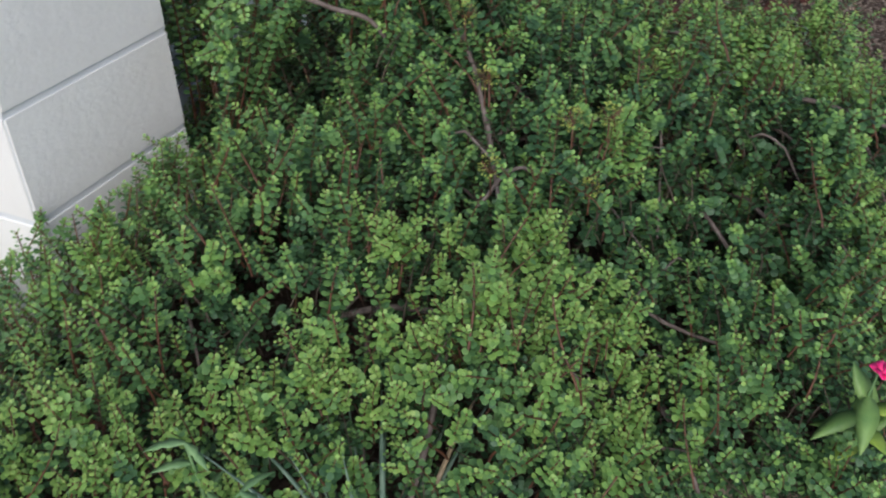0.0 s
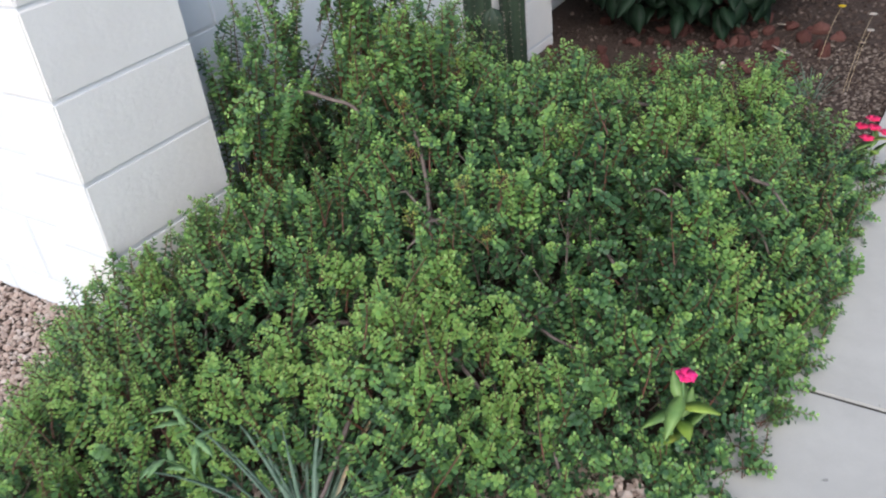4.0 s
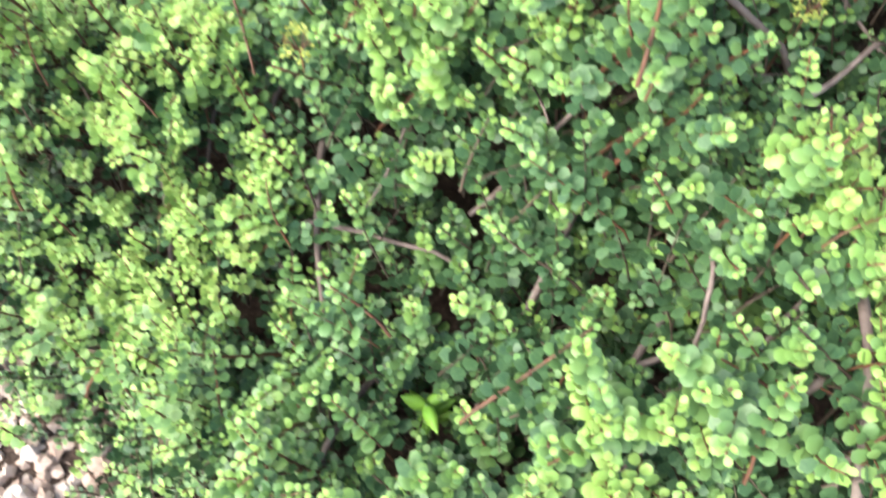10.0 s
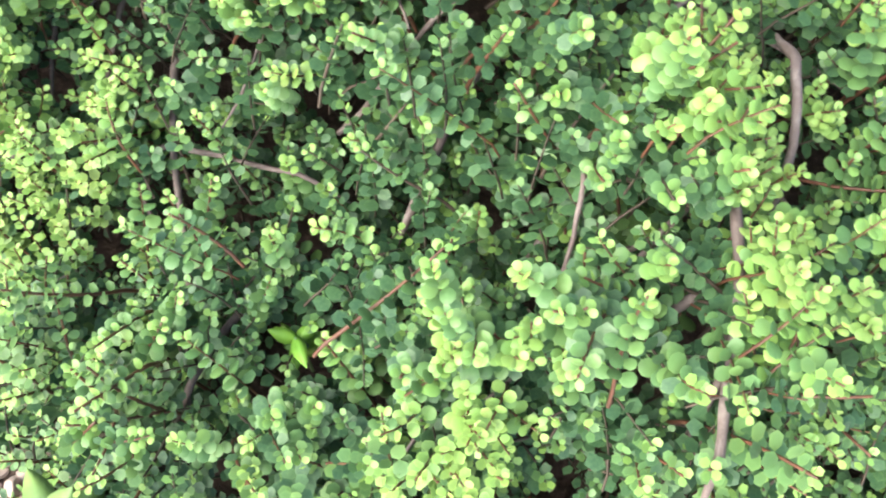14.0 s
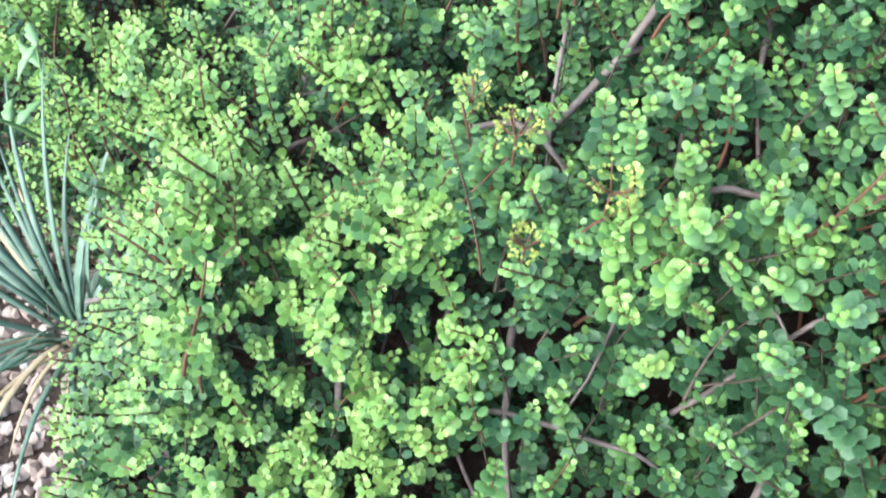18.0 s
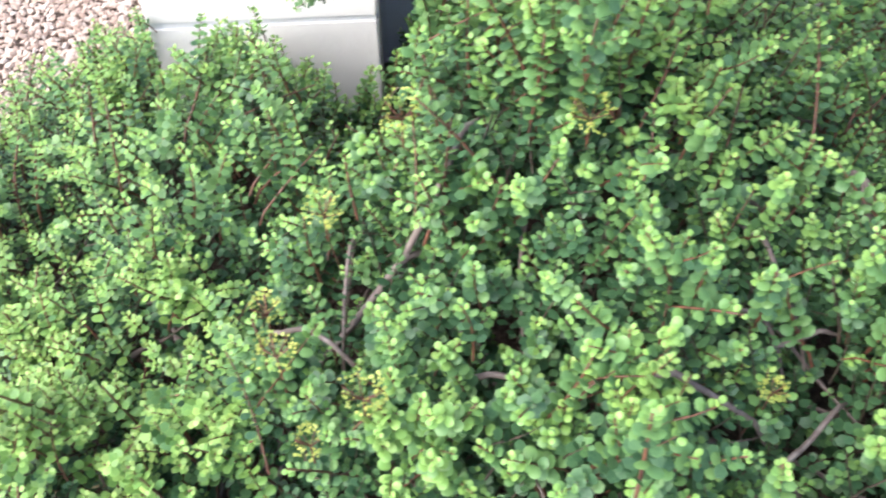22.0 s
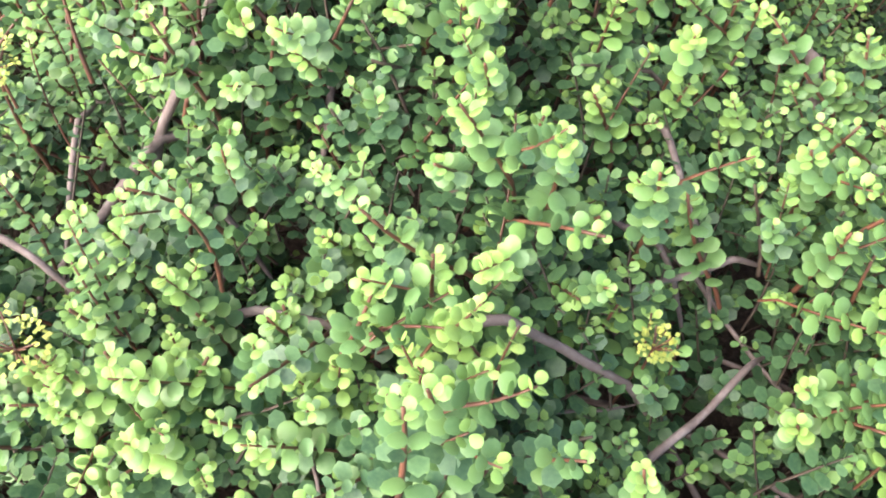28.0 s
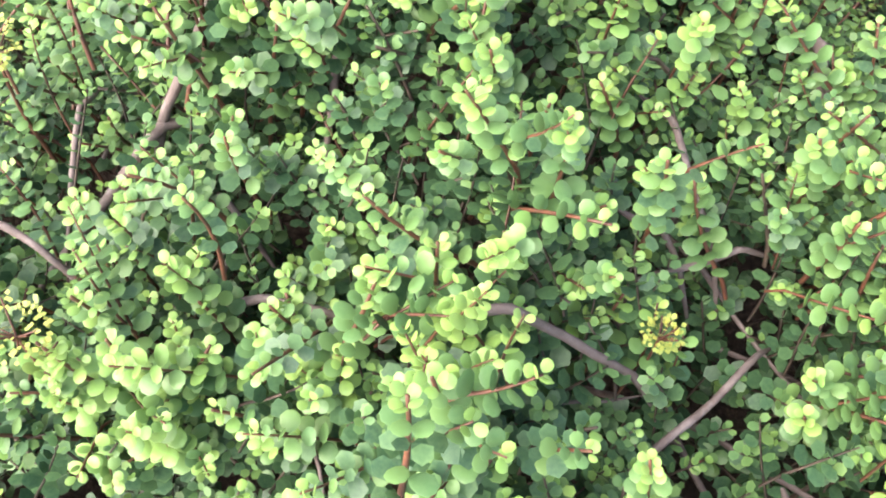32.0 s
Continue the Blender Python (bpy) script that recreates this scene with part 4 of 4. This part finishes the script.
tagged(sprig, "small bright green seedling with pointed leaves inside the bush", "seedling")
stalk = under(mesh_part("stalk", tube([(0.433, -1.128, GROUND), (0.435, -1.130, 0.02), (0.433, -1.134, 0.085)], [0.002, 0.0018, 0.0014], 6), [weed_mat]), sprig)
for k in range(9):
    a = 2.2 * k
    under(mesh_part("leaf", broad((0.433, -1.133, 0.035 + 0.006 * k), (math.cos(a), math.sin(a) - 0.1, 0.6), (0, -0.4, 1), rp.uniform(0.026, 0.036), 0.0072, 0.25), [sprig_mat]), stalk)

# thin wild flowers on bare soil
for name, label, base, tip, mat in (("yellow_wildflower", "thin-stemmed yellow wildflower standing on bare soil", (2.36, -1.05, GROUND), (2.45, -1.09, 0.11), yellow_mat),
                                    ("pale_wildflower", "thin dry stem with a pale seed head on bare soil", (2.10, -1.19, GROUND), (2.43, -1.20, 0.095), white_mat),
                                    ("pale_wildflower", "short dry stem with a pale seed head on bare soil", (2.11, -1.20, GROUND), (2.36, -1.21, 0.06), white_mat)):
    e = empty(name, *base)
    tagged(e, label, "flower")
    b0, t0 = Vector(base), Vector(tip)
    under(mesh_part("stalk", tube([b0.lerp(t0, f) + Vector((0, 0, 0.03 * math.sin(f * math.pi))) for f in [i / 6 for i in range(7)]], [0.0009] * 7, 5), [dry_mat]), e)
    for k in range(11):
        a = 2 * math.pi * k / 11
        under(mesh_part("petal", broad(t0, (math.cos(a), math.sin(a), 0.35), (0, 0, 1), 0.015, 0.0035, 0.1, 0, 4, 0.0005), [mat]), e)


# ribbed column cacti against the wall
def column_cactus(x, y, height, radius, lean):
    e = empty("column_cactus", x, y, GROUND)
    tagged(e, "dark green ribbed column cactus with spines against a white wall", "cactus", group="column cacti")
    ribs, rings = 9, 28
    verts, tris = [], []
    per = ribs * 4
    for i in range(rings + 1):
        f = i / rings
        z = -0.01 + height * f
        r = radius * (0.82 + 0.18 * min(1, f * 5)) * (math.sqrt(max(0.0, 1 - max(0.0, (f - 0.86) / 0.14) ** 2)) * 0.97 + 0.03)
        for k in range(per):
            a = 2 * math.pi * k / per
            rr = r * (1 + 0.13 * math.cos(ribs * a) + 0.012 * math.sin(17 * f + 3 * a))
            verts.append((rr * math.cos(a) + lean * f, rr * math.sin(a), z))
    for i in range(rings):
        for k in range(per):
            q, w = i * per + k, i * per + (k + 1) % per
            tris += [(q, w, w + per), (q, w + per, q + per)]
    tris += [(rings * per + k, rings * per + (k + 1) % per, len(verts)) for k in range(per)]
    verts.append((lean, 0, height))
    body = mesh_part("body", (verts, tris), [cactus_mat])
    body.parent = e
    items = []
    for k in range(ribs):
        a = 2 * math.pi * k / ribs
        for i in range(int(height / 0.022)):
            f = (0.012 + 0.022 * i) / height
            if f > 0.93:
                continue
            c = Vector((radius * 1.12 * math.cos(a) + lean * f, radius * 1.12 * math.sin(a), height * f))
            for _ in range(4):
                w = (Vector((math.cos(a), math.sin(a), 0)) + Vector((rp.gauss(0, 0.6), rp.gauss(0, 0.6), rp.gauss(0, 0.6)))).normalized()
                s = w.orthogonal().normalized() * 0.0009
                items.append(([c + s, c - s, c + w.cross(s), c + w * rp.uniform(0.006, 0.012)], [(0, 1, 3), (1, 2, 3), (2, 0, 3)]))
    o = tagged(mesh_part("spine_coat", joined(items), [spine_mat], None, "", False), "short pale spines", kind="stuff")
    o.parent = body


column_cactus(1.63, -0.03, 0.95, 0.046, 0.02)
column_cactus(1.845, -0.045, 0.47, 0.044, 0.012)
column_cactus(1.575, -0.125, 0.40, 0.036, 0.0)

# dark shrub with large hanging leaves
shrub = empty("dark_shrub", 2.85, -0.3, GROUND)
tagged(shrub, "dark shrub with large glossy hanging leaves, deep shade put into their colour", "shrub")
for k in range(11):
    a = 2 * math.pi * k / 11
    reach = rp.uniform(0.25, 0.6)
    pts = [Vector((2.85, -0.3, GROUND)) + Vector((math.cos(a) * reach * f, math.sin(a) * reach * 0.75 * f, 1.15 * f - 0.5 * f * f * f)) for f in [i / 7 for i in range(8)]]
    if pts[-1].y > 0.12:
        continue
    under(mesh_part("limb", tube(pts, [0.012 - 0.0011 * i for i in range(8)], 7), [bark]), shrub)
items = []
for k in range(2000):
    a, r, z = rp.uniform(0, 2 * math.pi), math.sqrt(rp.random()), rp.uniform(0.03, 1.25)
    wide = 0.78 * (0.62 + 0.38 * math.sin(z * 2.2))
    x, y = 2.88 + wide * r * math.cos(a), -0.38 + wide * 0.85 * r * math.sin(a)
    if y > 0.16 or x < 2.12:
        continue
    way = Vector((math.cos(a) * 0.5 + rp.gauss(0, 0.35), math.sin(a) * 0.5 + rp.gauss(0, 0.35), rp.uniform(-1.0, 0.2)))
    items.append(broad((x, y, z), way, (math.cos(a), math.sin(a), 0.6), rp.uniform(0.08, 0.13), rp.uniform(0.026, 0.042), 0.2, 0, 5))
under(tagged(mesh_part("foliage", joined(items), [dark_leaf_shaded]), "large dark green leaves, deepened in colour for shade", kind="stuff"), shrub)

# a large pale dead leaf and a few fallen ones
for x, y, a, ln in ((2.36, -0.95, 1.3, 0.085), (2.15, -0.75, 0.2, 0.05), (2.7, -0.85, 2.4, 0.055), (2.55, -1.15, 4.0, 0.04)):
    o = mesh_part("dead_leaf", broad((0, 0, 0), (math.cos(a), math.sin(a), 0.1), (0.2, -0.2, 1), ln, ln * 0.26, -0.15), [dead_leaf])
    o.location = (x, y, ground_height(x, y) + 0.018)
    tagged(o, "pale curled dead leaf lying on dark soil", "leaf", group="fallen leaves")


# ---- stones ----
def stone_base(sub, seed):
    bm = bmesh.new()
    bmesh.ops.create_icosphere(bm, subdivisions=sub, radius=1.0)
    off = Vector((seed * 7.3, seed * 3.1, 0))
    flat = 0.55 + 0.3 * (seed % 3) / 2
    for v in bm.verts:
        c = v.co.copy()
        k = 1 + 0.30 * noise.noise(c * 1.1 + off) + 0.10 * noise.noise(c * 3 + off)
        # broken faces
        for q in range(7):
            pl = Vector((math.sin(seed * 1.3 + q * 2.1), math.cos(seed * 1.7 + q * 1.3), math.sin(seed * 0.7 + q * 1.9))).normalized()
            dd = c.dot(pl)
            if dd > 0.62:
                k *= 0.62 / dd * 0.85 + 0.15
        v.co = Vector((c.x * k, c.y * k * 0.85, c.z * k * flat))
    return bm


bases = []
for s in range(16):
    bm = stone_base(2 if s < 8 else 1, s + 1)
    bm.verts.ensure_lookup_table()
    bases.append((np.array([list(v.co) for v in bm.verts]), np.array([[v.index for v in f.verts] for f in bm.faces])))
    bm.free()
rg = random.Random(31)


def stone_bed(name, label, places, mat, fine=0):
    vs, ts, n = [], [], 0
    for q, (x, y, z, r) in enumerate(places):
        bv, bt = bases[rg.randrange(8) + (8 if q >= fine else 0)]
        m = np.array(Euler((rg.gauss(0, 0.4), rg.gauss(0, 0.4), rg.uniform(0, 6.3))).to_matrix()) * (r * rg.uniform(0.8, 1.15))
        vs.append(bv @ m.T + np.array([x, y, z]))
        ts.append(bt + n)
        n += len(bv)
    me = tri_mesh(name, np.concatenate(vs), np.concatenate(ts), [mat])
    me.polygons.foreach_set("use_smooth", np.zeros(len(me.polygons), bool))
    o = new(name, me)
    return tagged(o, label, "gravel", kind="stuff")


def free(x, y):
    if y < EDGE_Y + 0.012 and x < CORNER_X + 0.1:
        return False
    if 0.0 < x < 0.40 and y > -0.03 and not (x < 0.03 and y > 0.20):
        return False
    return True


near_places, far_places, pieces = [], [], []
y = -1.335
while y < 1.0:
    step = 0.0175 if y < -0.55 else 0.0130
    x = -1.5
    while x < 0.35:
        px, py = x + rg.uniform(-0.5, 0.5) * step, y + rg.uniform(-0.5, 0.5) * step
        x += step
        if not free(px, py) or edge_distance(px, py) > 0.16:
            continue
        # the bed thins out away from the bush
        fade = min(1.0, (px + 1.55 + 0.2 * noise.noise(Vector((px * 3, py * 3, 1.0)))) / 0.75, (1.05 - py) / 0.5)
        if rg.random() > 0.45 + 0.55 * max(0.0, fade):
            continue
        r = step * rg.uniform(0.55, 0.98)
        p = (px, py, ground_height(px, py) + r * rg.uniform(0.1, 0.55), r)
        if -0.48 < px < 0.12 and py < -0.86 and edge_distance(px, py) < 0.03 and len(pieces) < 290:
            pieces.append((p[0], p[1], p[2] + 0.003, p[3] * 1.04))
            near_places.append((p[0] + 0.011, p[1] + 0.009, p[2] - 0.006, p[3]))
        elif py < -0.55:
            near_places.append(p)
            near_places.append((px + step * 0.5, py + step * 0.45, p[2] - 0.007, r * 0.9))
        else:
            far_places.append(p)
            if rg.random() < min((px + 1.4) / 0.8, (1.1 - py) / 0.5):
                far_places.append((px + step * 0.5, py + step * 0.45, p[2] - 0.006, r * 0.85))
    y += step
for k in range(13000):
    x, y = 0.03 - 3.1 * rg.random() ** 1.2 * rg.uniform(0.8, 1.1), 0.7 + 4.0 * rg.random() ** 1.4 * rg.uniform(0.8, 1.1)
    if rg.random() < 0.2:
        x, y = -0.9 - abs(rg.gauss(0, 1.0)), rg.uniform(-1.33, 1.3)
    if free(x, y):
        r = rg.uniform(0.009, 0.0165)
        far_places.append((x, y, ground_height(x, y) + r * rg.uniform(0.1, 0.5), r))
gravel = stone_bed("gravel", "pinkish-brown crushed stone gravel beside the bush and walkway", near_places + far_places, pebble_stuff, 0)
grit_places = []
for k in range(1700):
    x, y = rg.uniform(1.5, 2.55), EDGE_Y + 0.015 + abs(rg.gauss(0, 0.26))
    if edge_distance(x, y) < 0.05 and free(x, y) and y < -0.6 + rg.gauss(0, 0.1):
        r = rg.uniform(0.004, 0.0095)
        grit_places.append((x, y, ground_height(x, y) + r * rg.uniform(0.0, 0.4), r))
stone_bed("small_gravel", "small tan stones on soil between the bush and the walkway", grit_places, stone_material("tan_grit", [(0.0, (0.09, 0.066, 0.053)), (0.6, (0.16, 0.122, 0.10)), (1.0, (0.30, 0.25, 0.215))], island, ((0.07, 0.05, 0.04), (0.26, 0.21, 0.18))))
east_places = []
for k in range(5000):
    x, y = rg.uniform(1.35, 3.2) + abs(rg.gauss(0, 0.7)), 0.2 - 1.7 * rg.random() - abs(rg.gauss(0, 0.35))
    if not free(x, y) or edge_distance(x, y) > 0.12 or (y < EDGE_Y and x < 2.48 + (EDGE_Y - y) * 0.85):
        continue
    r = rg.uniform(0.005, 0.014)
    east_places.append((x, y, ground_height(x, y) + r * 0.3, r))
stone_bed("mulch", "fine brown grit and bark chips on soil", east_places, stone_material("grit", [(0.0, (0.018, 0.011, 0.009)), (0.8, (0.080, 0.052, 0.042)), (1.0, (0.24, 0.19, 0.165))], island, ((0.02, 0.013, 0.010), (0.11, 0.075, 0.062))))

stone_meshes = []
for s in range(8):
    me = bpy.data.meshes.new("stone")
    bm = stone_base(2, s + 1)
    bm.to_mesh(me)
    bm.free()
    stone_meshes.append(me)
lava_meshes = []
for s in range(5):
    me = stone_meshes[s].copy()
    me.materials.append(lava)
    lava_meshes.append(me)
for me in stone_meshes:
    me.materials.append(pebble_piece)
for k in range(85):
    x, y = rg.gauss(2.45, 0.33), rg.gauss(-0.62, 0.28)
    if y > 0.0 or edge_distance(x, y) > 0.0 or y < -1.1:
        continue
    r = rg.uniform(0.022, 0.05)
    o = new("lava_rock", lava_meshes[rg.randrange(5)])
    o.location, o.rotation_euler, o.scale = (x, y, ground_height(x, y) + r * 0.35), (rg.gauss(0, 0.4), rg.gauss(0, 0.4), rg.uniform(0, 6.3)), (r, r, r)
    tagged(o, "rough dark red lava rock lying on soil", "rock", group="red lava rocks")
for x, y, z, r in pieces:
    o = new("stone", stone_meshes[rg.randrange(8)])
    o.location, o.rotation_euler, o.scale = (x, y, z), (rg.gauss(0, 0.4), rg.gauss(0, 0.4), rg.uniform(0, 6.3)), (r, r, r)
    o.parent = gravel

# ---- blocks of the walls ----
for i in range(-1, 9):
    block(pier_1, 0.0, 0.4, 0.0, 0.195, i * COURSE, (i + 1) * COURSE, mat=pier_paint)
for i in range(-1, 9):
    y = 0.200 if i % 2 else 0.385
    if i % 2 == 0:
        block(wall_west, 0.030, 0.370, 0.197, 0.385, i * COURSE + 0.02, (i + 1) * COURSE + 0.02, 0.0030, 0.0004)
    while y < 3.9:
        block(wall_west, 0.030, 0.370, y, y + 0.4, i * COURSE + 0.02, (i + 1) * COURSE + 0.02, 0.0030, 0.0004)
        y += 0.4


def long_wall(parent, x0, x1, y0, y1, off):
    for i in range(-1, 9):
        x = x0
        cut = (off + 0.2 * (i % 2))
        first = x0 + (cut - x0) % 0.4
        edges = [x0] + ([first] if first - x0 > 0.03 else [])
        while edges[-1] + 0.4 < x1 - 0.03:
            edges.append(edges[-1] + 0.4 if edges[-1] != x0 or first - x0 <= 0.03 else first)
        edges.append(x1)
        for a, b2 in zip(edges, edges[1:]):
            block(parent, a, b2, y0, y1, 0.13 + (i - 1) * COURSE, 0.13 + i * COURSE)


long_wall(wall_north, 0.402, 1.878, 0.22, 0.405, 1.27)
for i in range(-1, 9):
    block(pier_2, 1.88, 2.28, 0.01, 0.2, i * COURSE - 0.03, (i + 1) * COURSE - 0.03, mat=pier_paint)
long_wall(wall_east, 2.282, 4.8, 0.22, 0.405, 1.27)
